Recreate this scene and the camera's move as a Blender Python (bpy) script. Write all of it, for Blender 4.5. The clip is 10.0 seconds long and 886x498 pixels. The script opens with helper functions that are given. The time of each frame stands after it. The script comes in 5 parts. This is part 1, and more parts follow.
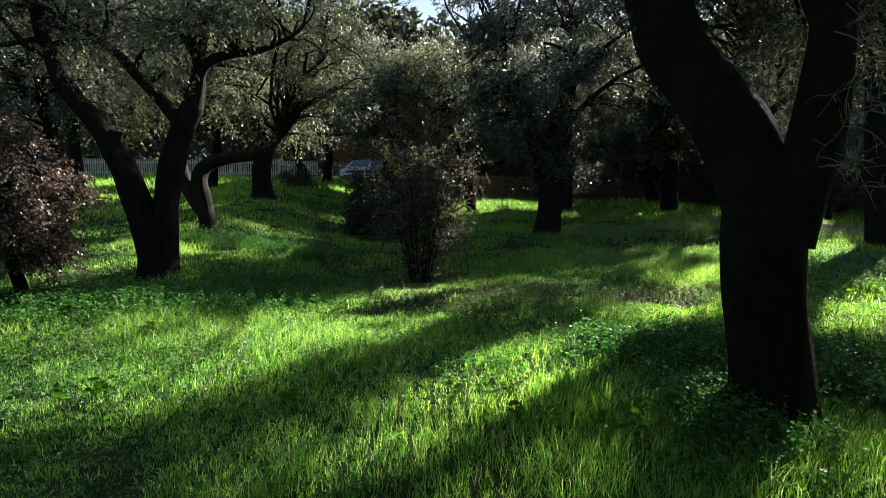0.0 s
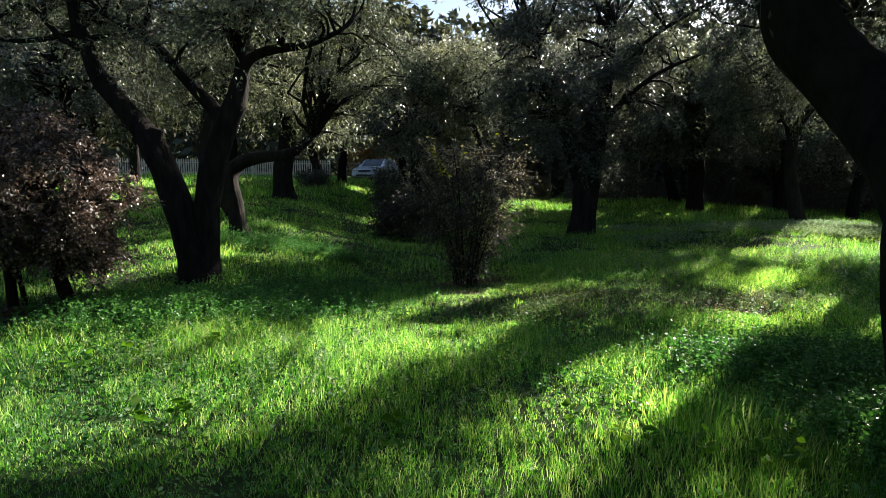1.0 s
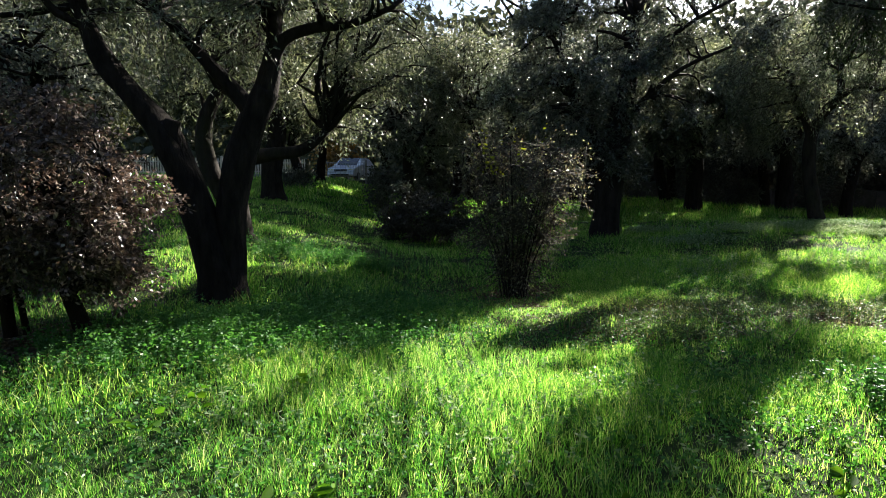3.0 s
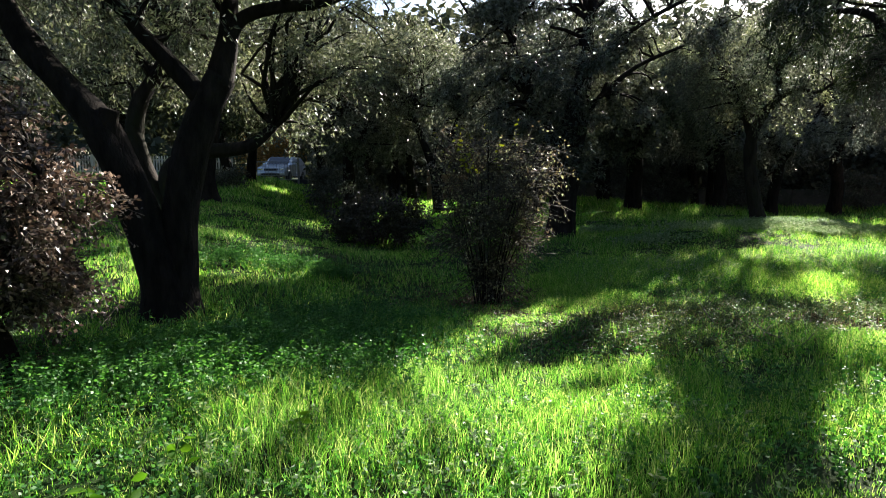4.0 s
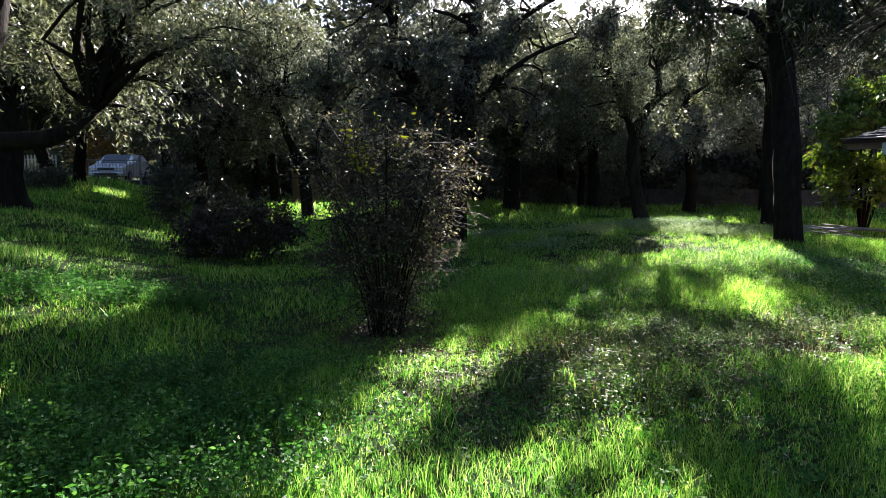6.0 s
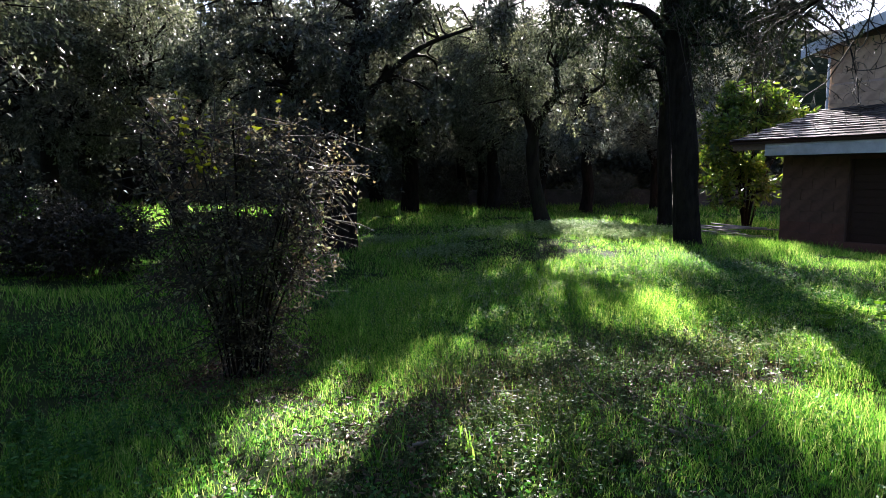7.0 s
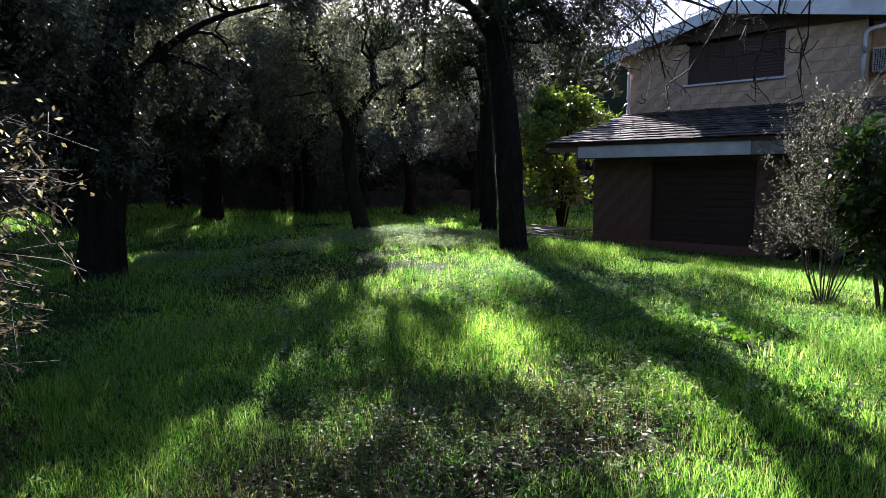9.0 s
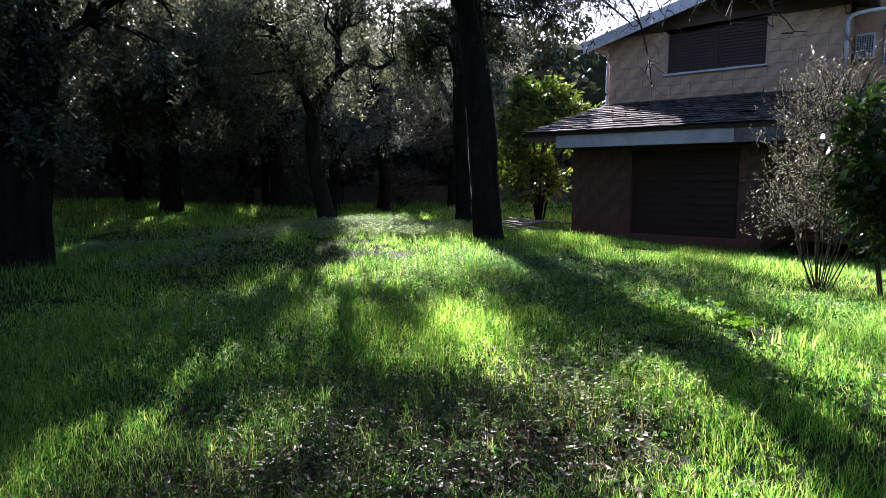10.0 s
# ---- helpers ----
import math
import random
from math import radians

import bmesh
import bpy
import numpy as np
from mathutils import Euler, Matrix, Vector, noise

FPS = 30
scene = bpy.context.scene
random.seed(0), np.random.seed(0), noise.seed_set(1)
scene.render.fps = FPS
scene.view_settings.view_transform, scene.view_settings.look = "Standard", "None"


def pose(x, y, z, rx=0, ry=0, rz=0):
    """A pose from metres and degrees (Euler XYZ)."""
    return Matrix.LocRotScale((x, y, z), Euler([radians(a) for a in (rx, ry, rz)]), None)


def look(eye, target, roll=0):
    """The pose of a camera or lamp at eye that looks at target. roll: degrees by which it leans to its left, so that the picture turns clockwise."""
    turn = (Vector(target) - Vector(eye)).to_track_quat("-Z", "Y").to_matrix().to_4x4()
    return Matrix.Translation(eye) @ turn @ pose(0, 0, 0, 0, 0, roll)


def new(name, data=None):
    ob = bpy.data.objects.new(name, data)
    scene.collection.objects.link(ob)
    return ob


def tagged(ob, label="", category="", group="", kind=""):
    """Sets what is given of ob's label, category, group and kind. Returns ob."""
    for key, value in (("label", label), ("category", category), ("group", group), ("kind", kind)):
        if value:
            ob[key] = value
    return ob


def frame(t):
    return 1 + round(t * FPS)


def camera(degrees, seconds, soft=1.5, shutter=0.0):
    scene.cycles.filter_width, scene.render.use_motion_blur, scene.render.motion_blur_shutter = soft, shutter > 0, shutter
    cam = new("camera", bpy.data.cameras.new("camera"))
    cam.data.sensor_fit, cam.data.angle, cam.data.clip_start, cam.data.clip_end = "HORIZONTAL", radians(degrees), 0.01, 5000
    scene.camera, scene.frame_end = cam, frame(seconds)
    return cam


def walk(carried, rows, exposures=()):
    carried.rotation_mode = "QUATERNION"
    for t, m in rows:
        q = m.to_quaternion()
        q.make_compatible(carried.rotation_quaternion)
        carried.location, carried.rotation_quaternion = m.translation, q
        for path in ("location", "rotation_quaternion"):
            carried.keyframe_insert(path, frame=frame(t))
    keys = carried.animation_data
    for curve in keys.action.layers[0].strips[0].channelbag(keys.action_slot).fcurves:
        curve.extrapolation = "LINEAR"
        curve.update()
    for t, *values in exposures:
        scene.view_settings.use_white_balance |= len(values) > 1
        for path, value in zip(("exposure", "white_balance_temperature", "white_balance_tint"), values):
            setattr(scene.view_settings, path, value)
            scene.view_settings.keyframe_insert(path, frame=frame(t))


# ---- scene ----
cam = camera(71.8, 10.0, soft=0.5)
EYE = 1.5
ROWS = [
    (0.0, 0.000, 0.000, 0.000, -0.21, -6.71, -0.11),
    (0.5, -0.334, 0.192, 0.003, -0.09, -6.74, -0.09),
    (1.0, -0.691, 0.367, 0.009, 0.03, -6.77, -0.09),
    (1.5, -1.052, 0.557, 0.013, 0.10, -6.81, -0.08),
    (2.0, -1.376, 0.807, 0.011, -0.78, -6.83, -0.07),
    (3.5, -2.197, 1.739, -0.004, -6.52, -6.81, 0.05),
    (4.0, -2.455, 2.079, -0.013, -10.65, -6.84, 0.03),
    (4.5, -2.680, 2.415, -0.024, -15.24, -6.84, 0.05),
    (5.0, -2.832, 2.754, -0.036, -17.82, -6.83, 0.05),
    (6.5, -1.991, 4.263, -0.008, -27.41, -6.80, -0.01),
    (7.0, -1.677, 4.659, -0.004, -32.37, -6.81, -0.01),
    (7.5, -1.386, 4.993, 0.009, -36.83, -6.82, -0.03),
    (8.0, -1.133, 5.261, 0.021, -41.14, -6.79, -0.03),
    (8.5, -0.872, 5.482, 0.032, -46.67, -6.78, 0.03),
    (9.0, -0.595, 5.688, 0.047, -48.59, -6.77, 0.03),
    (9.5, -0.262, 5.877, -0.114, -49.89, -6.68, 0.04),
    (10.0, 0.085, 6.055, -0.248, -50.53, -6.69, 0.01),
]
walk(cam, [(t, pose(x, y, EYE + z, 90 + pitch, roll, yaw)) for t, x, y, z, yaw, pitch, roll in ROWS],
     exposures=[(0.0, 1.92, 6200, 13), (3.0, 2.08, 6200, 13), (5.0, 2.15, 6150, 15), (6.5, 2.36, 5950, 22), (8.0, 2.04, 5850, 25), (9.5, 2.05, 5800, 28), (10.0, 2.12, 5800, 30)])
# ---- world and sun ----
SUN_AZ, SUN_EL = radians(41), radians(26)
TO_SUN = Vector((math.sin(SUN_AZ) * math.cos(SUN_EL), math.cos(SUN_AZ) * math.cos(SUN_EL), math.sin(SUN_EL)))
world = bpy.data.worlds.new("sky")
scene.world = world
world.use_nodes = True
wn = world.node_tree.nodes
sky = wn.new("ShaderNodeTexSky")
sky.sky_type, sky.sun_disc, sky.sun_elevation, sky.sun_rotation = "NISHITA", False, SUN_EL, SUN_AZ
sky.dust_density = 1.0
wn["Background"].inputs["Strength"].default_value = 0.05
world.node_tree.links.new(sky.outputs[0], wn["Background"].inputs["Color"])
sun = new("sun", bpy.data.lights.new("sun", "SUN"))
sun.data.energy, sun.data.angle, sun.data.color = 5.0, radians(0.6), (1.0, 0.92, 0.77)
sun.matrix_world = look((0, 0, 0), -TO_SUN)

# ---- materials ----


def material(name):
    m = bpy.data.materials.new(name)
    m.use_nodes = True
    n = m.node_tree.nodes
    return m, n, m.node_tree.links, n["Principled BSDF"]


def ramp(n, l, source, stops):
    r = n.new("ShaderNodeValToRGB")
    while len(r.color_ramp.elements) < len(stops):
        r.color_ramp.elements.new(0.5)
    for e, (p, c) in zip(r.color_ramp.elements, stops):
        e.position, e.color = p, (*c, 1)
    l.new(source, r.inputs[0])
    return r.outputs[0]


def noise_tex(n, l, scale, detail=6.0, rough=0.6, stretch=None, coords="Object"):
    tc = n.new("ShaderNodeTexCoord")
    src = tc.outputs[coords]
    if stretch:
        mp = n.new("ShaderNodeMapping")
        mp.inputs["Scale"].default_value = stretch
        l.new(src, mp.inputs[0])
        src = mp.outputs[0]
    t = n.new("ShaderNodeTexNoise")
    t.inputs["Scale"].default_value, t.inputs["Detail"].default_value, t.inputs["Roughness"].default_value = scale, detail, rough
    l.new(src, t.inputs["Vector"])
    return t.outputs["Fac"]


def mixed(n, l, fac, a, b, kind="MIX"):
    x = n.new("ShaderNodeMix")
    x.data_type, x.blend_type = "RGBA", kind
    for sock, v in ((x.inputs[0], fac), (x.inputs[6], a), (x.inputs[7], b)):
        if hasattr(v, "is_output"):
            l.new(v, sock)
        else:
            sock.default_value = (*v, 1) if isinstance(v, tuple) else v
    return x.outputs[2]


def bump(n, l, height, strength, distance, bsdf):
    b = n.new("ShaderNodeBump")
    b.inputs["Strength"].default_value, b.inputs["Distance"].default_value = strength, distance
    l.new(height, b.inputs["Height"])
    l.new(b.outputs[0], bsdf.inputs["Normal"])


def surface(name, dark, light, scale=8.0, rough=0.8, metal=0.0, relief=0.3, depth=0.01, stain=None, stretch=None, spread=0.0, gloss=0.5):
    """A grained surface: fine noise between two colours, with larger stains and a fine relief."""
    m, n, l, b = material(name)
    fine = noise_tex(n, l, scale, 8, 0.65, stretch)
    col = ramp(n, l, fine, [(0.3, dark), (0.7, light)])
    if stain:
        big = noise_tex(n, l, scale * 0.12, 4, 0.6)
        mask = ramp(n, l, big, [(0.45, (0, 0, 0)), (0.65, (1, 1, 1))])
        col = mixed(n, l, mask, col, stain)
    if spread:
        info = n.new("ShaderNodeObjectInfo")
        tone = ramp(n, l, info.outputs["Random"], [(0, (1 - spread,) * 3), (1, (1 + spread,) * 3)])
        col = mixed(n, l, 1.0, col, tone, "MULTIPLY")
    l.new(col, b.inputs["Base Color"])
    b.inputs["Roughness"].default_value, b.inputs["Metallic"].default_value = rough, metal
    b.inputs["Specular IOR Level"].default_value = gloss
    bump(n, l, fine, relief, depth, b)
    return m


def leafy(name, colours, rough=0.45, through_light=0.4, glow=(1.2, 1.3, 0.6), patch=0.35, gloss=0.5):
    """Thin leaves or blades: varied leaf by leaf and over patches, with light coming through."""
    m, n, l, b = material(name)
    geo = n.new("ShaderNodeNewGeometry")
    step = 1.0 / max(1, len(colours) - 1)
    col = ramp(n, l, geo.outputs["Random Per Island"], [(i * step, c) for i, c in enumerate(colours)])
    big = noise_tex(n, l, patch, 3, 0.5)
    tone = ramp(n, l, big, [(0.3, (0.65, 0.72, 0.75)), (0.7, (1.25, 1.15, 0.9))])
    col = mixed(n, l, 1.0, col, tone, "MULTIPLY")
    l.new(col, b.inputs["Base Color"])
    b.inputs["Roughness"].default_value = rough
    b.inputs["Specular IOR Level"].default_value = gloss
    tr = n.new("ShaderNodeBsdfTranslucent")
    l.new(mixed(n, l, 1.0, col, glow, "MULTIPLY"), tr.inputs["Color"])
    mx = n.new("ShaderNodeMixShader")
    mx.inputs[0].default_value = through_light
    l.new(b.outputs[0], mx.inputs[1])
    l.new(tr.outputs[0], mx.inputs[2])
    l.new(mx.outputs[0], n["Material Output"].inputs["Surface"])
    return m


MAT = {}
MAT["grass"] = leafy("grass_blades", [(0.026, 0.105, 0.018), (0.068, 0.24, 0.032), (0.155, 0.41, 0.06), (0.29, 0.5, 0.13), (0.56, 0.63, 0.38)], 0.4, 0.68, (1.54, 1.5, 0.85), gloss=0.45)
MAT["weed"] = leafy("weed_leaves", [(0.035, 0.13, 0.035), (0.065, 0.2, 0.055), (0.15, 0.33, 0.13)], 0.5, 0.45, gloss=0.3)
MAT["pale_weed"] = leafy("pale_weed_leaves", [(0.1, 0.2, 0.08), (0.22, 0.34, 0.17), (0.46, 0.55, 0.4)], 0.6, 0.45, (1.25, 1.25, 1.0), gloss=0.25)
MAT["worn_weed"] = leafy("grey_green_weed_leaves", [(0.04, 0.08, 0.03), (0.07, 0.12, 0.05), (0.17, 0.23, 0.12)], 0.5, 0.35, (1.2, 1.3, 0.8), gloss=0.3)
MAT["olive"] = leafy("olive_leaves", [(0.05, 0.064, 0.044), (0.095, 0.112, 0.08), (0.18, 0.2, 0.15), (0.36, 0.38, 0.33)], 0.38, 0.38, (1.1, 1.15, 0.8), gloss=0.4)
# copy of the olive leaf for sunlit back trees, darkened to hold down their light
MAT["light_olive"] = leafy("olive_leaves_sun_toned", [(0.04, 0.05, 0.028), (0.07, 0.082, 0.045), (0.14, 0.155, 0.1)], 0.45, 0.3, (1.15, 1.2, 0.7), gloss=0.25)
MAT["silver"] = leafy("silvery_leaves", [(0.13, 0.155, 0.105), (0.25, 0.275, 0.205), (0.5, 0.52, 0.44)], 0.32, 0.3, (1.05, 1.05, 0.9), gloss=0.6)
MAT["ivy"] = leafy("ivy_and_dim_leaves", [(0.035, 0.044, 0.032), (0.075, 0.088, 0.068), (0.2, 0.215, 0.19)], 0.36, 0.3, (1.1, 1.12, 0.9), gloss=0.45)
MAT["conifer"] = leafy("conifer_needles", [(0.018, 0.03, 0.014), (0.03, 0.045, 0.02)], 0.55, 0.15, gloss=0.2)
# the palest rusty tone paints glints onto a share of the leaves
MAT["rusty"] = leafy("rusty_leaves", [(0.04, 0.029, 0.026), (0.08, 0.058, 0.051), (0.145, 0.11, 0.098), (0.36, 0.3, 0.28)], 0.36, 0.28, (1.15, 1.0, 0.9), gloss=0.5)
MAT["brown_leaf"] = leafy("brown_green_leaves", [(0.05, 0.038, 0.032), (0.09, 0.07, 0.06), (0.15, 0.125, 0.105), (0.25, 0.25, 0.17), (0.4, 0.43, 0.32)], 0.4, 0.4, (1.25, 1.2, 0.85), gloss=0.4)
MAT["yellow_leaf"] = leafy("yellow_green_leaves", [(0.16, 0.2, 0.02), (0.26, 0.3, 0.03)], 0.4, 0.5, (1.3, 1.3, 0.5))
MAT["broad"] = leafy("broad_green_leaves", [(0.05, 0.11, 0.02), (0.09, 0.17, 0.03), (0.17, 0.27, 0.05), (0.24, 0.26, 0.07)], 0.32, 0.45, (1.3, 1.35, 0.5))
MAT["dark_broad"] = leafy("dark_glossy_leaves", [(0.02, 0.045, 0.012), (0.03, 0.07, 0.018), (0.06, 0.1, 0.03)], 0.28, 0.25)
MAT["low_broad"] = leafy("soft_broad_leaves", [(0.05, 0.14, 0.015), (0.09, 0.22, 0.02), (0.13, 0.26, 0.03)], 0.6, 0.45, (1.3, 1.3, 0.5), gloss=0.15)
MAT["far_leaf"] = leafy("distant_leaves", [(0.03, 0.038, 0.026), (0.06, 0.068, 0.05), (0.13, 0.14, 0.11)], 0.5, 0.25, (1.2, 1.2, 0.8), gloss=0.2)
MAT["autumn"] = leafy("autumn_leaves", [(0.2, 0.11, 0.03), (0.3, 0.17, 0.04), (0.36, 0.24, 0.08)], 0.5, 0.45, (1.2, 1.0, 0.5))
MAT["dark_shrub"] = leafy("dark_shrub_leaves", [(0.014, 0.015, 0.01), (0.028, 0.028, 0.02), (0.07, 0.068, 0.055)], 0.4, 0.2, (1.1, 1.1, 0.8), gloss=0.3)
MAT["litter"] = leafy("leaf_litter", [(0.05, 0.035, 0.02), (0.1, 0.07, 0.04), (0.18, 0.14, 0.09)], 0.6, 0.1, (1, 1, 1))
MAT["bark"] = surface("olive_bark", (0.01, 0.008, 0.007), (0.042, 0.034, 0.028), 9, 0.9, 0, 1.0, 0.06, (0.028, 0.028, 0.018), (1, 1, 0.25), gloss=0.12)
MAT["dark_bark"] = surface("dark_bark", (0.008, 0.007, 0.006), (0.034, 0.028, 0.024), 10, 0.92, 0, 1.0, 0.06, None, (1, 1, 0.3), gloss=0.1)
# darker copy of the bark: the trunk's backlit shade is put into its colour
MAT["black_bark"] = surface("shaded_black_bark", (0.006, 0.005, 0.004), (0.026, 0.022, 0.018), 12, 0.92, 0, 1.0, 0.08, (0.022, 0.024, 0.014), (1, 1, 0.3), gloss=0.1)
MAT["straw"] = leafy("dry_straw", [(0.16, 0.14, 0.07), (0.3, 0.27, 0.15), (0.42, 0.38, 0.24)], 0.6, 0.4, (1.1, 1.1, 0.9), gloss=0.2)
MAT["twig"] = surface("twig_bark", (0.03, 0.024, 0.018), (0.1, 0.085, 0.065), 30, 0.85, 0, 0.4, 0.003)
MAT["dark_twig"] = surface("dark_knotty_twig", (0.02, 0.017, 0.013), (0.09, 0.08, 0.06), 40, 0.85, 0, 0.4, 0.003)
MAT["lichen_twig"] = surface("lichened_twig", (0.09, 0.085, 0.06), (0.26, 0.25, 0.19), 40, 0.85, 0, 0.4, 0.003)
MAT["soil"] = surface("mossy_soil", (0.01, 0.022, 0.006), (0.03, 0.062, 0.014), 5, 0.95, 0, 0.8, 0.04, (0.024, 0.03, 0.012), gloss=0.1)
MAT["block"] = surface("pinkish_block", (0.5, 0.34, 0.215), (0.62, 0.435, 0.285), 24, 0.9, 0, 0.5, 0.006, (0.39, 0.265, 0.17), None, 0.05)
MAT["mortar"] = surface("mortar", (0.42, 0.3, 0.22), (0.53, 0.39, 0.3), 40, 0.95, 0, 0.4, 0.004)
MAT["brown_mortar"] = surface("brown_mortar", (0.13, 0.08, 0.06), (0.19, 0.12, 0.09), 40, 0.95, 0, 0.4, 0.004)
MAT["plinth"] = surface("painted_block", (0.17, 0.075, 0.05), (0.23, 0.11, 0.078), 24, 0.9, 0, 0.5, 0.006, (0.15, 0.075, 0.052), None, 0.06)
MAT["low_block"] = surface("brown_painted_block", (0.17, 0.088, 0.06), (0.23, 0.128, 0.09), 24, 0.9, 0, 0.5, 0.006, (0.13, 0.075, 0.052), None, 0.05)
MAT["white"] = surface("weathered_white_paint", (0.6, 0.62, 0.64), (0.78, 0.8, 0.82), 6, 0.6, 0, 0.15, 0.004, (0.45, 0.46, 0.45))
MAT["tile"] = surface("grey_roof_tile", (0.025, 0.02, 0.018), (0.11, 0.09, 0.08), 14, 0.55, 0, 0.6, 0.008, (0.02, 0.022, 0.016), None, 0.7, gloss=0.4)
MAT["brown_paint"] = surface("dark_brown_slats", (0.038, 0.017, 0.011), (0.07, 0.034, 0.022), 12, 0.6, 0, 0.2, 0.003, None, (1, 1, 8))
# gable colour: the shade below the roof overhang is put into this brown
MAT["eave_shade"] = surface("gable_eave_shade", (0.1, 0.065, 0.045), (0.17, 0.115, 0.085), 8, 0.8, 0, 0.3, 0.004, (0.07, 0.05, 0.04), (1, 6, 1))
MAT["wood"] = surface("brown_wood", (0.13, 0.085, 0.055), (0.28, 0.19, 0.125), 10, 0.8, 0, 0.4, 0.004, None, (1, 1, 6))
MAT["grey_wood"] = surface("weathered_boards", (0.2, 0.18, 0.16), (0.48, 0.44, 0.4), 12, 0.85, 0, 0.5, 0.005, (0.1, 0.08, 0.07), (6, 1, 1), 0.3)
MAT["pale_fence"] = surface("pale_fence_paint", (0.5, 0.43, 0.34), (0.72, 0.64, 0.52), 20, 0.7, 0, 0.2, 0.003)
MAT["concrete"] = surface("grey_concrete", (0.16, 0.15, 0.14), (0.3, 0.29, 0.27), 10, 0.9, 0, 0.4, 0.006, (0.1, 0.1, 0.08))
MAT["dark_wall"] = surface("dark_garden_wall", (0.06, 0.06, 0.058), (0.12, 0.115, 0.11), 7, 0.9, 0, 0.4, 0.006, (0.04, 0.045, 0.03))
MAT["ridge"] = surface("distant_woods", (0.012, 0.017, 0.008), (0.04, 0.046, 0.022), 0.6, 0.95, 0, 1.0, 0.5, (0.02, 0.024, 0.012), gloss=0.05)
# copy of the olive leaf for shaded back trees, paled to lift their light
MAT["far_olive"] = leafy("olive_leaves_shade_paled", [(0.075, 0.085, 0.072), (0.16, 0.175, 0.155), (0.38, 0.395, 0.38)], 0.42, 0.42, (1.1, 1.12, 0.95), gloss=0.35)
MAT["car_paint"] = surface("silver_white_paint", (0.6, 0.62, 0.64), (0.68, 0.7, 0.72), 2, 0.25, 0.2, 0.02, 0.001)
MAT["black"] = surface("black_plastic", (0.012, 0.012, 0.013), (0.025, 0.025, 0.026), 30, 0.5, 0, 0.2, 0.001)
MAT["chrome"] = surface("bright_metal", (0.5, 0.5, 0.5), (0.65, 0.65, 0.65), 10, 0.25, 1, 0.05, 0.001)
MAT["metal"] = surface("grey_metal", (0.22, 0.22, 0.22), (0.36, 0.36, 0.35), 20, 0.5, 0.7, 0.2, 0.002)
MAT["asphalt"] = surface("asphalt", (0.035, 0.035, 0.036), (0.07, 0.07, 0.07), 40, 0.9, 0, 0.4, 0.004)


def glass_material():
    m, n, l, b = material("dark_glass")
    b.inputs["Base Color"].default_value = (0.02, 0.025, 0.03, 1)
    b.inputs["Roughness"].default_value = 0.06
    b.inputs["IOR"].default_value = 1.5
    return m


MAT["glass"] = glass_material()

# ---- building helpers ----


def ground_z(x, y):
    """The lie of the land: rising to the far left, a low mound under the pines, falling to the house."""
    x, y = np.asarray(x, float), np.asarray(y, float)

    def s(t):
        t = np.clip(t, 0, 1)
        return t * t * (3 - 2 * t)

    z = 1.1 * (1 - np.exp(-np.maximum(y - 8.3, 0) / 8)) * s((-1 - x) / 5)
    z = z + 0.42 * s((y - 26) / 12) * s((-1 - x) / 13) + 0.1 * s((y - 11.5) / 3.5) * s((x + 1) / 3)
    z = z + 0.2 * np.exp(-((x - 8) ** 2 / 14 + (y - 14) ** 2 / 30)) + 0.2 * s((y - 16) / 8) * s((x + 2) / 4)
    z = z - 0.56 * s((x - 9.5) / 6.5) - 0.17 * s((x - 5) / 4) * s((11 - y) / 4) * s((14 - x) / 3)
    z = z - 0.26 * np.exp(-((x + 0.4) ** 2 / 6 + (y - 10.2) ** 2 / 5))
    z = z + 0.025 * np.sin(x * 1.3 + 0.7 * np.sin(y * 0.9)) + 0.02 * np.sin(y * 1.7 + x * 0.6)
    return z


def gz(x, y):
    return float(ground_z(x, y))


def mesh_of(name, V, F):
    """A mesh from arrays: V (n, 3), F (m, k) with k corners each."""
    me = bpy.data.meshes.new(name)
    V, F = np.asarray(V, np.float32), np.asarray(F, np.int32)
    me.vertices.add(len(V))
    me.vertices.foreach_set("co", V.ravel())
    me.loops.add(F.size)
    me.loops.foreach_set("vertex_index", F.ravel())
    me.polygons.add(len(F))
    k = F.shape[1]
    me.polygons.foreach_set("loop_start", np.arange(0, F.size, k, dtype=np.int32))
    me.polygons.foreach_set("loop_total", np.full(len(F), k, np.int32))
    me.update(calc_edges=True)
    return me


def hang(name, me, mat, parent=None, label="", smooth=False):
    """Links a mesh as one object, under a thing if one is given."""
    if mat is not None:
        me.materials.append(mat)
    if smooth:
        me.polygons.foreach_set("use_smooth", np.ones(len(me.polygons), bool))
    ob = new(name, me)
    if parent is not None:
        ob.parent = parent
    return tagged(ob, label)


def part(name, bm, mat, parent=None, label="", smooth=False):
    me = bpy.data.meshes.new(name)
    bm.normal_update()
    bm.to_mesh(me)
    bm.free()
    return hang(name, me, mat, parent, label, smooth)


def thing(name, label, category, x=0.0, y=0.0, z=0.0, rz=0.0, group="", kind=""):
    e = new(name)
    e.empty_display_size = 0.2
    e.matrix_world = pose(x, y, z, 0, 0, rz)
    return tagged(e, label, category, group, kind)


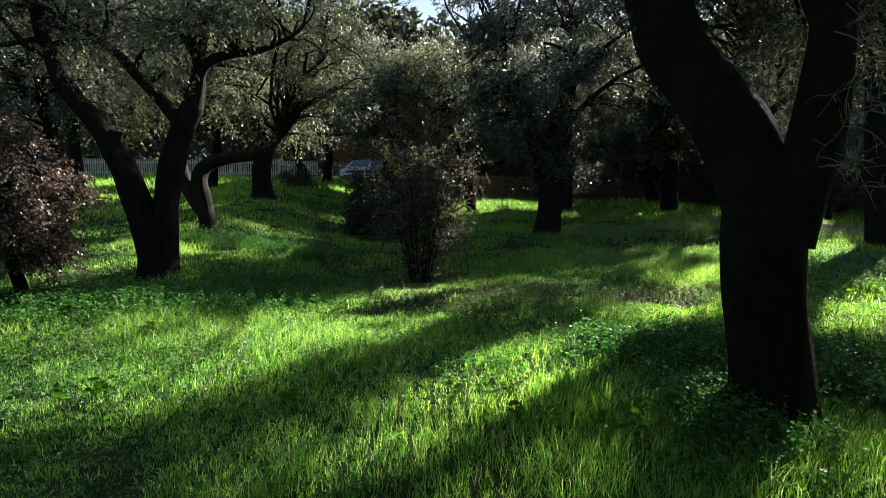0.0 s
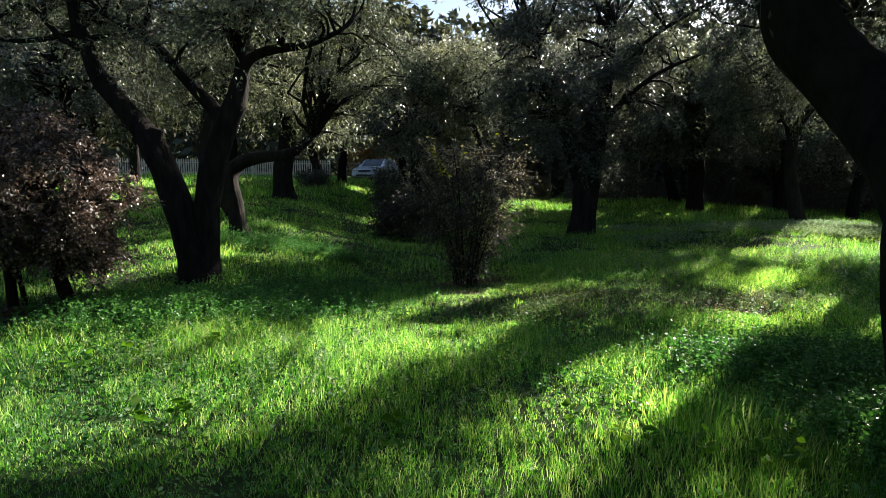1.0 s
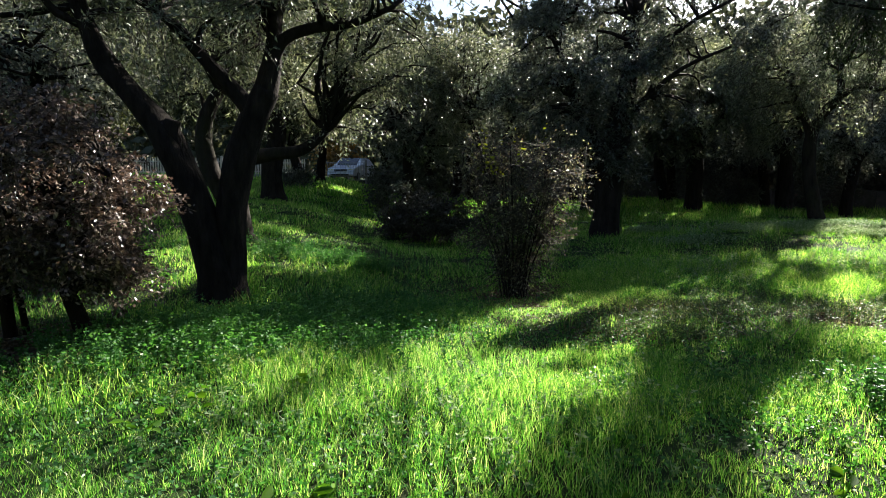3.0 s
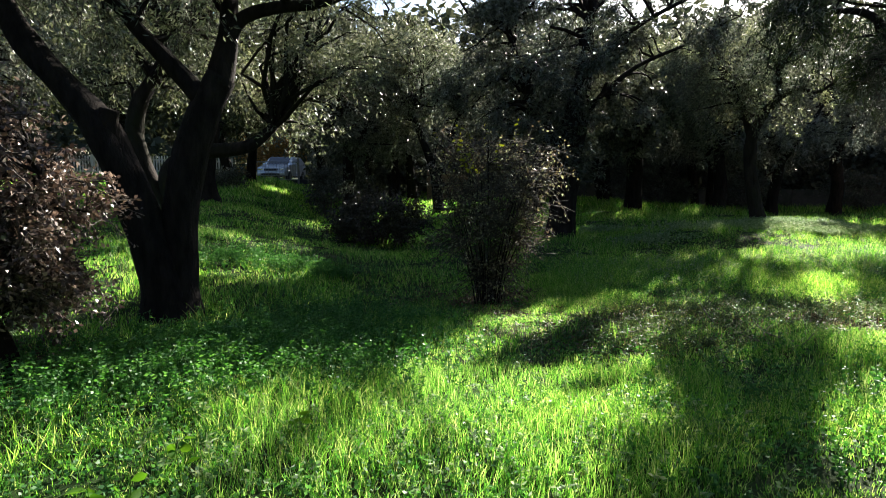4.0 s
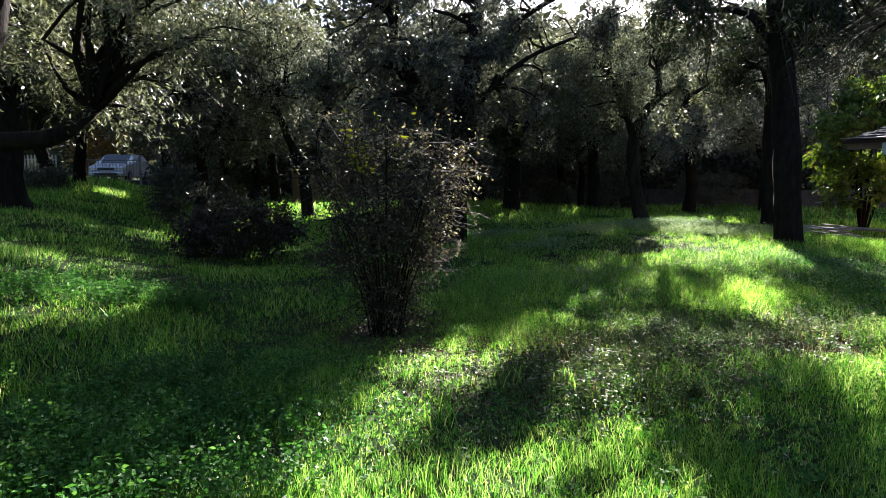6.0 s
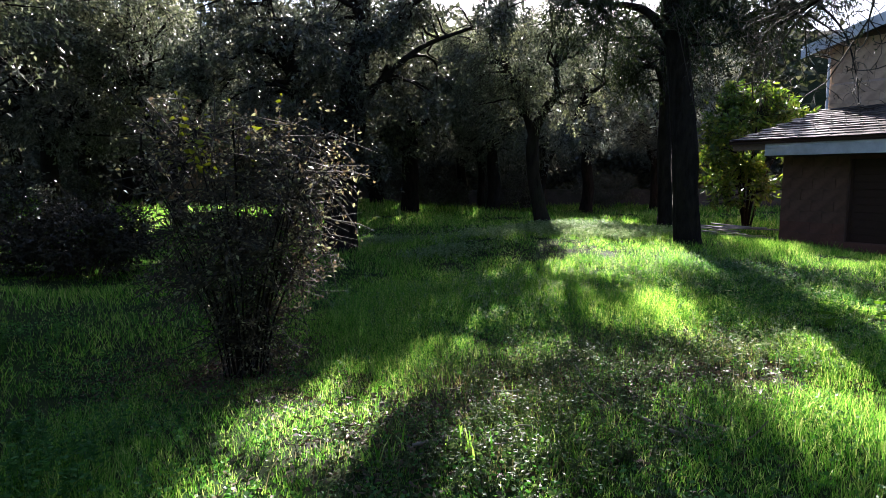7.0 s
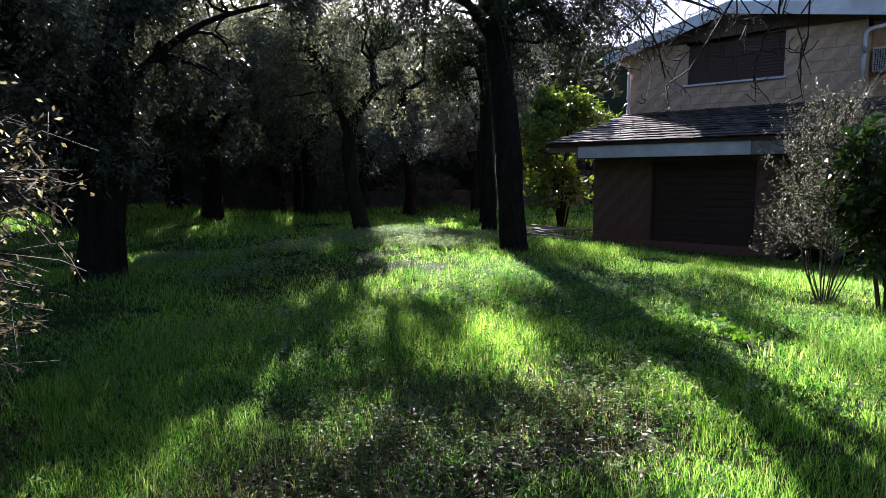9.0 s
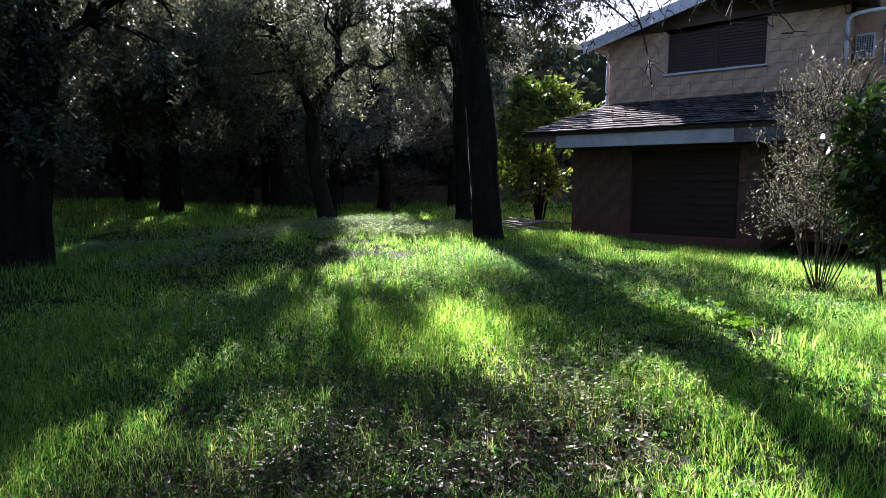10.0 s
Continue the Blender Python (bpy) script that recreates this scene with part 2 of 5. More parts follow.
def box(bm, x0, x1, y0, y1, z0, z1, bevel=0.0, m=None):
    r = bmesh.ops.create_cube(bm, size=1.0)
    vs = r["verts"]
    bmesh.ops.scale(bm, vec=(x1 - x0, y1 - y0, z1 - z0), verts=vs)
    bmesh.ops.translate(bm, vec=((x0 + x1) / 2, (y0 + y1) / 2, (z0 + z1) / 2), verts=vs)
    if bevel:
        es = list({e for v in vs for e in v.link_edges})
        out = bmesh.ops.bevel(bm, geom=es, offset=bevel, segments=1, affect="EDGES")
        vs = list({v for f in out["faces"] for v in f.verts} | {v for v in vs if v.is_valid})
    if m is not None:
        bmesh.ops.transform(bm, matrix=m, verts=vs)
    return bm


def boxed(x0, x1, y0, y1, z0, z1, bevel=0.0):
    return box(bmesh.new(), x0, x1, y0, y1, z0, z1, bevel)


def tubes(P, R, sides):
    """Tapered tubes along n polylines P (n, k, 3) with radii R (n, k)."""
    P, R = np.asarray(P, float), np.asarray(R, float)
    n, k = R.shape
    T = np.gradient(P, axis=1)
    T /= np.linalg.norm(T, axis=2, keepdims=True) + 1e-9
    ref = np.where(np.abs(T[:, :1, 2:3]) > 0.9, np.array([1.0, 0, 0]), np.array([0, 0, 1.0]))
    A = np.cross(T, np.broadcast_to(ref, T.shape))
    A /= np.linalg.norm(A, axis=2, keepdims=True) + 1e-9
    B = np.cross(T, A)
    a = np.linspace(0, 2 * np.pi, sides, endpoint=False)
    V = P[:, :, None] + R[:, :, None, None] * (np.cos(a)[None, None, :, None] * A[:, :, None] + np.sin(a)[None, None, :, None] * B[:, :, None])
    idx = np.arange(n * k * sides).reshape(n, k, sides)
    nx = np.roll(idx, -1, axis=2)
    F = np.stack([idx[:, :-1], nx[:, :-1], nx[:, 1:], idx[:, 1:]], -1).reshape(-1, 4)
    return V.reshape(-1, 3), F


def curve_through(pts, steps):
    """A smooth line through a few points (x, y, z, radius)."""
    p = np.asarray(pts, float)
    p = np.vstack([2 * p[0] - p[1], p, 2 * p[-1] - p[-2]])
    out = []
    for i in range(1, len(p) - 2):
        for t in np.linspace(0, 1, steps, endpoint=False):
            a, b, c, d = p[i - 1], p[i], p[i + 1], p[i + 2]
            out.append(0.5 * (2 * b + (c - a) * t + (2 * a - 5 * b + 4 * c - d) * t * t + (3 * b - a - 3 * c + d) * t ** 3))
    out.append(p[-2])
    return np.array(out)


def gnarled(pts, sides=16, steps=6, flare=0.0, seed=0, rough=0.1):
    """A limb with ridges, knots and, at the foot, a flare; closed at the top."""
    c = curve_through(pts, steps)
    rad = np.maximum(c[:, 3], 0.004).copy()
    h = np.linalg.norm(np.diff(c[:, :3], axis=0, prepend=c[:1, :3]), axis=1).cumsum()
    if flare:
        rad *= 1 + flare * np.exp(-h / 0.16)
    V, F = tubes(c[None, :, :3], rad[None], sides)
    ring = np.arange(len(V)) // sides
    a = (np.arange(len(V)) % sides) * 2 * np.pi / sides
    hh = h[ring]
    axis = c[ring, :3]
    wob = np.sin(3 * a + 1.7 * hh + seed) * 0.45 + np.sin(5 * a - 2.3 * hh + 2 * seed) * 0.3 + np.sin(2 * a + 6.1 * hh + 3 * seed) * 0.3 + np.sin(7 * a + 4 * np.sin(3 * hh)) * 0.2
    V = axis + (V - axis) * (1 + rough * wob)[:, None]
    top = len(V)
    V = np.vstack([V, c[-1:, :3]])
    last = top - sides + np.arange(sides)
    cap = np.stack([last, np.roll(last, -1), np.full(sides, top), np.full(sides, top)], -1)
    me = bpy.data.meshes.new("limb")
    me.from_pydata(V.tolist(), [], F.tolist() + [list(f[:3]) for f in cap.tolist()])
    me.update()
    return me


def unit(rng, n):
    v = rng.normal(size=(n, 3))
    return v / np.linalg.norm(v, axis=1, keepdims=True)


def leaves(base, along, rng, length, width, fold=0.25, oval=False):
    """One folded pointed leaf at each base, along the given directions."""
    n = len(base)
    L = length * rng.uniform(0.65, 1.25, (n, 1))
    W = width * rng.uniform(0.7, 1.2, (n, 1))
    along = along / (np.linalg.norm(along, axis=1, keepdims=True) + 1e-9)
    side = np.cross(along, unit(rng, n))
    side /= np.linalg.norm(side, axis=1, keepdims=True) + 1e-9
    up = np.cross(side, along)
    if oval:
        s, u = side * W * 0.5, up * W * fold
        V = np.stack([base, base + along * L * 0.25 + s * 0.8 + u, base + along * L * 0.6 + s * 0.9 + u, base + along * L - up * L * 0.12,
                      base + along * L * 0.6 - s * 0.9 + u, base + along * L * 0.25 - s * 0.8 + u], 1).reshape(-1, 3)
        o = np.arange(n)[:, None] * 6
        return V, np.concatenate([o + [0, 1, 2, 3], o + [0, 3, 4, 5]], 0)
    mid = base + along * L * 0.5
    V = np.stack([base, mid + side * W * 0.5 + up * W * fold, base + along * L, mid - side * W * 0.5 + up * W * fold], 1).reshape(-1, 3)
    F = np.arange(4 * n).reshape(n, 4)
    return V, F


def value_noise(x, y, scale, seed):
    """Smooth noise from 0 to 1 over the plan."""
    rng = np.random.default_rng(seed)
    g = rng.random((64, 64))
    u, v = x / scale + 1000, y / scale + 1000
    i, j = np.floor(u).astype(int), np.floor(v).astype(int)
    f, h = u - i, v - j
    f, h = f * f * (3 - 2 * f), h * h * (3 - 2 * h)
    a, b, c, d = g[i % 64, j % 64], g[(i + 1) % 64, j % 64], g[i % 64, (j + 1) % 64], g[(i + 1) % 64, (j + 1) % 64]
    return (a * (1 - f) + b * f) * (1 - h) + (c * (1 - f) + d * f) * h


# Open shafts in the crowns, by where their light falls on the grass: x, y, half length towards the sun, half width.
CLEARING_SHAFTS = [
    (-1.45, 5.2, 2.4, 0.85), (-3.4, 5.2, 1.4, 0.8), (-4.3, 5.9, 1.2, 0.8), (-1.9, 6.9, 0.7, 0.5), (0.8, 4.6, 1.9, 0.65), (-0.55, 8.2, 1.6, 0.65),
    (1.2, 6.9, 0.8, 0.25), (0.1, 9.2, 0.7, 0.22), (0.55, 7.4, 0.85, 0.4), (0.15, 6.6, 0.8, 0.3), (1.4, 9.55, 0.6, 0.32), (2.15, 10.2, 0.45, 0.28),
    (2.6, 6.6, 0.7, 0.25), (-6.4, 5.0, 1.3, 0.9),
]
MOUND_SHAFTS = [
    (8.8, 15.2, 1.5, 1.0), (7.3, 13.2, 0.9, 0.3), (4.9, 10.8, 0.4, 0.25), (3.9, 11.9, 0.4, 0.22), (3.4, 10.1, 0.8, 0.28), (4.05, 9.0, 1.7, 0.3), (3.7, 7.0, 0.8, 0.45),
    (6.7, 9.3, 0.6, 0.3), (9.2, 9.7, 0.7, 1.0), (10.0, 7.8, 0.9, 0.8), (4.6, 6.5, 1.3, 0.6), (7.0, 5.9, 1.4, 0.7), (1.8, 12.0, 0.35, 0.22),
    (5.6, 11.4, 0.9, 0.2), (6.6, 12.1, 0.9, 0.24), (6.0, 8.0, 0.8, 0.25),
]
FAR_SHAFTS = [
    (-3.2, 11.4, 0.5, 1.1), (-3.9, 13.5, 0.35, 0.9), (-5.2, 9.2, 0.7, 0.55), (0.6, 22.8, 2.6, 2.1), (2.6, 24.8, 3.2, 2.4), (1.6, 27.4, 2.2, 2.2),
    (4.8, 26.0, 1.6, 1.2), (3.7, 16.8, 0.6, 0.4), (-4.7, 28.4, 1.0, 1.2), (-13.0, 26.5, 1.2, 1.6), (7.9, 22.0, 0.7, 0.4), (14.9, 11.3, 1.8, 1.3),
]
SHAFTS = CLEARING_SHAFTS + MOUND_SHAFTS + FAR_SHAFTS
FLAT_SUN = np.array([math.sin(SUN_AZ), math.cos(SUN_AZ)])


def in_shaft(P):
    """Which places shade a patch of grass that lies in the sun."""
    foot = P[:, :2] - (P[:, 2] / math.tan(SUN_EL))[:, None] * FLAT_SUN
    foot = P[:, :2] - ((P[:, 2] - ground_z(foot[:, 0], foot[:, 1]) - 0.08) / math.tan(SUN_EL))[:, None] * FLAT_SUN
    lengthwise, across = foot @ FLAT_SUN, foot @ np.array([FLAT_SUN[1], -FLAT_SUN[0]])
    wave = 0.6 * (value_noise(across, lengthwise * 0.4, 0.28, 5) - 0.5) + 0.4 * (value_noise(across, lengthwise * 0.6, 0.8, 6) - 0.5)
    hit = np.zeros(len(P), bool)
    for x, y, a, b in SHAFTS:
        d = foot - np.array([x, y])
        u = d @ FLAT_SUN
        v = d @ np.array([FLAT_SUN[1], -FLAT_SUN[0]])
        hit |= (u / a) ** 2 + (v / b) ** 2 < 0.72 + 2 * wave
    return hit


def tree(name, label, limbs, clouds, leaf="olive", bark="bark", seed=1, leaf_size=(0.075, 0.022), per_twig=26, twigs=9, count=0, droop=0.5, category="tree",
         flare=0.5, group="olive grove", shafts=True, twig_mat="twig", reach=(0.35, 0.8), rough=0.1, bare=0.0):
    """A tree: a trunk and limbs through given lines, branches out to clumps in the given clouds (centre, radii, count), twigs and leaves."""
    rng = np.random.default_rng(seed)
    x, y, z = limbs[0][0][:3]
    root = thing(name, label, category, x, y, z - 0.05, group=group)
    off = np.array([x, y, z - 0.05])
    nodes = []
    for i, pts in enumerate(limbs):
        rel = np.array(pts, float)
        rel[:, :3] -= off
        if i == 0:
            rel[0, 2] -= 0.15
        thick = rel[:, 3].max() > 0.12
        me = gnarled(rel, 18 if thick else 10, 7 if thick else 5, flare if i == 0 else 0, seed + i, rough)
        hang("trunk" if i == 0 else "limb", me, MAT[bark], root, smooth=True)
        c = curve_through(rel, 5)
        nodes.append(c[len(c) // 3:] if i == 0 else c[len(c) // 4:])
    nodes = np.vstack(nodes)
    # clump centres, more of them towards the outside of each cloud
    C = []
    for (cx, cy, cz), (rx, ry, rz), clumps in clouds:
        d = unit(rng, clumps) * rng.uniform(0.25, 1, (clumps, 1)) ** 0.45
        C.append(np.array([cx, cy, cz]) + d * np.array([rx, ry, rz]))
    C = np.vstack(C)
    C = C - off
    # branches
    D = np.linalg.norm(C[:, None] - nodes[None, :, :3], axis=2) + 0.6 * np.maximum(0, nodes[None, :, 2] - C[:, None, 2])
    near = nodes[np.argmin(D, 1)]
    A0, r0 = near[:, :3], np.minimum(near[:, 3] * 0.6, 0.05)
    t = np.linspace(0, 1, 7)
    span = np.linalg.norm(C - A0, axis=1)[:, None, None]
    bend = rng.normal(size=(len(C), 1, 3)) * 0.14 * span
    bend2 = rng.normal(size=(len(C), 1, 3)) * 0.05 * span
    tt = t[None, :, None]
    P = A0[:, None] + (C - A0)[:, None] * tt + bend * np.sin(np.pi * tt) + bend2 * np.sin(3 * np.pi * tt) + np.array([0, 0, 0.16]) * span * np.sin(np.pi * tt)
    R = r0[:, None] * (1 - t)[None] ** 0.8 + 0.006
    lines, girth = P, R
    if shafts:
        open_way = (in_shaft(P[:, 3] + off).astype(int) + in_shaft(P[:, 5] + off) + in_shaft(P[:, 6] + off)) < 2
        lines, girth = P[open_way], R[open_way]
    V, F = tubes(lines, girth, 3)
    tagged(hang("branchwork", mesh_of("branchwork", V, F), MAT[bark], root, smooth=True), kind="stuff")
    # twigs
    n = len(C) * twigs
    own = np.repeat(np.arange(len(C)), twigs)
    s = rng.uniform(0.55, 1.0, n)
    k0 = np.minimum((s * 6).astype(int), 5)
    start = P[own, k0] + (P[own, k0 + 1] - P[own, k0]) * (s * 6 - k0)[:, None]
    out = unit(rng, n) + 0.5 * (C - A0)[own] / (span[own, 0] + 1e-6)
    out[:, 2] = out[:, 2] * 0.7 + 0.15
    out /= np.linalg.norm(out, axis=1, keepdims=True)
    ln = rng.uniform(reach[0], reach[1], (n, 1, 1))
    u = np.linspace(0, 1, 5)[None, :, None]
    sway = rng.normal(size=(n, 1, 3)) * 0.18
    T = start[:, None] + out[:, None] * ln * u + np.array([0, 0, -1.0]) * droop * ln * u ** 2 + sway * ln * np.sin(np.pi * u)
    if shafts:
        keep = ~(in_shaft(T[:, 1] + off) | in_shaft(T[:, 4] + off))
        T = T[keep]
    step = 4 if count else 2
    V, F = tubes(T[:, ::step], np.full((len(T), 4 // step + 1), 0.005) * np.linspace(1.3, 0.5, 4 // step + 1), 3)
    tagged(hang("twigwork", mesh_of("twigwork", V, F), MAT[twig_mat], root), kind="stuff")
    # leaves
    m = len(T)
    if bare:
        T = T[rng.random(m) > bare]
        m = len(T)
    if count:
        per_twig = max(3, round(count / max(m, 1)))
    pos = rng.uniform(0.05, 1.0, (m, per_twig)) * 4
    i0 = np.minimum(pos.astype(int), 3)
    rows = np.arange(m)[:, None]
    a, b = T[rows, i0], T[rows, i0 + 1]
    base = (a + (b - a) * (pos - i0)[..., None]).reshape(-1, 3)
    way = ((b - a) / (np.linalg.norm(b - a, axis=2, keepdims=True) + 1e-6)).reshape(-1, 3)
    way = way * 0.7 + unit(rng, len(way)) * 0.9 + np.array([0, 0, -0.25])
    base = base + rng.normal(size=base.shape) * (0.02 if not count else 0.05)
    V, F = leaves(base, way, rng, *leaf_size)
    hang("crown", mesh_of("crown", V, F), MAT[leaf], root)
    return root


def standing(x, y, h=2.6, r=0.2, lean=(0.0, 0.0), seed=0, limbs=3, spread=1.2, top=1.8):
    """Lines of a plain olive: a leaning trunk and a few rising limbs."""
    rng = np.random.default_rng(100 + seed)
    z = gz(x, y)
    lx, ly = lean
    wob = rng.normal(0, 0.08, 4)
    trunk = [(x, y, z, r * 1.15), (x + lx * 0.3 + wob[0], y + ly * 0.3, z + h * 0.35, r), (x + lx * 0.7 + wob[1], y + ly * 0.7, z + h * 0.7, r * 0.9), (x + lx, y + ly, z + h, r * 0.75)]
    out = [trunk]
    a0 = rng.uniform(0, 6.28)
    for i in range(limbs):
        a = a0 + i * 6.28 / limbs + rng.normal(0, 0.3)
        dx, dy = math.cos(a) * spread, math.sin(a) * spread
        out.append([(x + lx, y + ly, z + h * 0.92, r * 0.6), (x + lx + dx * 0.4, y + ly + dy * 0.4, z + h + top * 0.3, r * 0.45),
                    (x + lx + dx * 0.75, y + ly + dy * 0.75, z + h + top * 0.7, r * 0.3), (x + lx + dx, y + ly + dy, z + h + top, r * 0.18)])
    return out


# ---- ground ----


def build_ground():
    def axis(c, inner, step, far):
        a = np.arange(c - inner, c + inner + 1e-6, step)
        g = np.geomspace(inner + step * 1.5, far, 34)
        return np.concatenate([(c - g)[::-1], a, c + g])

    xs, ys = axis(2, 24, 0.4, 900), axis(16, 26, 0.4, 900)
    X, Y = np.meshgrid(xs, ys, indexing="ij")
    Z = ground_z(np.clip(X, -40, 60), np.clip(Y, -20, 60))
    rng = np.random.default_rng(3)
    Z += rng.normal(0, 0.008, Z.shape)
    idx = np.arange(X.size).reshape(X.shape)
    F = np.stack([idx[:-1, :-1], idx[1:, :-1], idx[1:, 1:], idx[:-1, 1:]], -1).reshape(-1, 4)
    V = np.stack([X, Y, Z], -1).reshape(-1, 3)
    ob = hang("ground", mesh_of("ground", V, F), MAT["soil"], smooth=True)
    tagged(ob, "uneven mossy soil under the grass of the grove", "ground", kind="structure")


build_ground()


def bareness(x, y):
    """How trodden and littered the ground is, 0 to 1: a worn patch in the middle of the clearing and the feet of trees."""
    b = np.exp(-(((x - 1.6) / 1.8) ** 2 + ((y - 7.9) / 1.0) ** 2) ** 1.5) * (0.55 + 0.45 * value_noise(x, y, 0.35, 71))
    b = np.maximum(b, 0.9 * np.exp(-(((x + 0.35) / 0.55) ** 2 + ((y - 10.2) / 0.5) ** 2)))
    b = np.maximum(b, 0.9 * np.exp(-(((x + 5.3) / 1.3) ** 2 + ((y - 6.9) / 0.7) ** 2)))
    return b


def on_plan(rng, count, x0, x1, y0, y1):
    return rng.uniform(x0, x1, count), rng.uniform(y0, y1, count)


def grass_field(name, label, seed, area, density, size, width, segments, keep, mat="grass", worn=False):
    """Bent, tapered blades in tufts over a stretch of the plan."""
    rng = np.random.default_rng(seed)
    x0, x1, y0, y1 = area
    n = int((x1 - x0) * (y1 - y0) * density)
    x, y = on_plan(rng, n, x0, x1, y0, y1)
    # draw the blades together into tufts
    cx, cy = np.round(x / 0.11) * 0.11, np.round(y / 0.11) * 0.11
    pull = rng.random(n) * 0.45
    jx, jy = np.sin(cx * 127.1 + cy * 311.7) * 43758.5, np.sin(cx * 269.5 + cy * 183.3) * 24634.6
    x, y = x + (cx + 0.12 * (jx - np.floor(jx) - 0.5) - x) * pull, y + (cy + 0.12 * (jy - np.floor(jy) - 0.5) - y) * pull
    ok = keep(x, y) & ((rng.random(n) < bareness(x, y)) if worn else (rng.random(n) > bareness(x, y)))
    inside_house = ((x > 16.2) & (y < 14.8)) | ((x > 14.9) & (x < 17.6) & (y > 14.9) & (y < 17.2))
    ok &= ~inside_house
    x, y = x[ok], y[ok]
    n = len(x)
    tall = value_noise(x, y, 0.9, seed + 1) * 0.6 + value_noise(x, y, 0.25, seed + 2) * 0.4
    h = size * (0.3 + 1.35 * np.clip((tall - 0.28) / 0.45, 0, 1.1)) * rng.uniform(0.5, 1.25, n) * (1 - 0.55 * bareness(x, y))
    z = ground_z(x, y) - 0.01
    a = rng.uniform(0, 2 * np.pi, n)
    lean = rng.uniform(0.1, 0.9, n) * h
    sx, sy = np.cos(a), np.sin(a)
    b = a + rng.normal(0, 0.7, n)
    bx, by = np.cos(b), np.sin(b)
    w = width * rng.uniform(0.6, 1.3, n)
    P = np.stack([x, y, z], -1)
    side = np.stack([-sy, sx, 0 * sx], -1) * w[:, None] * 0.5
    fwd = np.stack([bx, by, 0 * bx], -1)
    up = np.array([0, 0, 1.0])
    m1 = P + up * (h * 0.55)[:, None] + fwd * (lean * 0.3)[:, None]
    tip = P + up * (h * 0.95)[:, None] + fwd * lean[:, None]
    if segments == 2:
        V = np.stack([P - side, P + side, m1 + side * 0.8, m1 - side * 0.8, tip], 1).reshape(-1, 3)
        o = np.arange(n)[:, None] * 5
        F = np.concatenate([o + [0, 1, 2], o + [0, 2, 3], o + [3, 2, 4]], 0)
    else:
        V = np.stack([P - side, P + side, tip], 1).reshape(-1, 3)
        F = np.arange(3 * n).reshape(n, 3)
    ob = hang(name, mesh_of(name, V, F), MAT[mat])
    return tagged(ob, label, "grass", kind="stuff")


def ring(lo, hi):
    """Keeps what lies between two distances from the middle of the clearing's near edge."""
    def keep(x, y):
        d = np.minimum(np.hypot(x - 0.5, y - 4.5), np.hypot(x - 2.0, y - 7.5))
        return (d >= lo) & (d < hi) & ~outside(x, y)
    return keep


def outside(x, y):
    """The ground on the near side of the walk."""
    return y <= np.maximum(1.2, -1.15 * (x + 1.5))


grass_field("grass", "long lush green grass in the clearing", 11, (-7, 9, 1.2, 12.5), 3400, 0.1, 0.0037, 2, ring(0, 4.2))
grass_field("grass", "short fine turf below the longer grass", 16, (-9, 10, 1.2, 13.5), 1800, 0.065, 0.007, 1, ring(0, 5.2))
grass_field("grass", "lush green grass under the olive trees", 12, (-12, 13, 1.2, 18), 1150, 0.1, 0.009, 1, ring(4.2, 9.5))
grass_field("grass", "green grass between the tree trunks", 13, (-17, 17, 1.2, 23), 520, 0.115, 0.016, 1, ring(9.5, 14.5))
grass_field("grass", "green grass at the back of the grove", 14, (-26, 26, 3, 33), 200, 0.17, 0.025, 1, ring(14.5, 25))
grass_field("grass", "far grass along the garden fence", 15, (-36, 36, 10, 46), 80, 0.2, 0.05, 1, ring(25, 42))

grass_field("grass", "grass on the near side of the clearing", 18, (-15, 16, -9, 14), 130, 0.14, 0.022, 1, outside)
grass_field("dry_grass", "thin straw-coloured blades on the worn ground", 17, (-1, 4.2, 6.2, 9.6), 900, 0.12, 0.004, 2, ring(0, 6), "straw", True)


def weed_patch(name, label, mat, seed, spots, height, leaf, stems_per, leaves_per, category="undergrowth", slim=0.6):
    """Low broad-leaved plants: stems with leaves in tiers, strewn over oval spots (x, y, rx, ry, plants)."""
    rng = np.random.default_rng(seed)
    Vs, Fs, o = [], [], 0
    SP, SR = [], []
    for cx, cy, rx, ry, count in spots:
        u = rng.normal(size=(count, 2)) * 0.5
        x, y = cx + u[:, 0] * rx, cy + u[:, 1] * ry
        z = ground_z(x, y)
        for _ in range(stems_per):
            h = height * rng.uniform(0.45, 1.15, count)
            a = rng.uniform(0, 6.28, count)
            d = rng.uniform(0.1, 0.5, count) * h
            tip = np.stack([x + np.cos(a) * d, y + np.sin(a) * d, z + h], -1)
            foot = np.stack([x, y, z], -1)
            SP.append(np.stack([foot, tip], 1))
            SR.append(np.tile([0.0035, 0.0015], (count, 1)))
            f = rng.uniform(0.3, 1.0, (count, leaves_per))
            base = (foot[:, None] + (tip - foot)[:, None] * f[..., None]).reshape(-1, 3)
            b = rng.uniform(0, 6.28, len(base))
            way = np.stack([np.cos(b), np.sin(b), rng.uniform(-0.25, 0.45, len(base))], -1)
            V, F = leaves(base, way, rng, leaf, leaf * slim, 0.18, leaf > 0.05)
            Vs.append(V)
            Fs.append(F + o)
            o += len(V)
    ob = hang(name, mesh_of(name, np.vstack(Vs), np.vstack(Fs)), mat)
    tagged(ob, label, category, kind="stuff")
    V, F = tubes(np.vstack(SP), np.vstack(SR), 3)
    hang("stems", mesh_of("stems", V, F), mat, ob)
    return ob


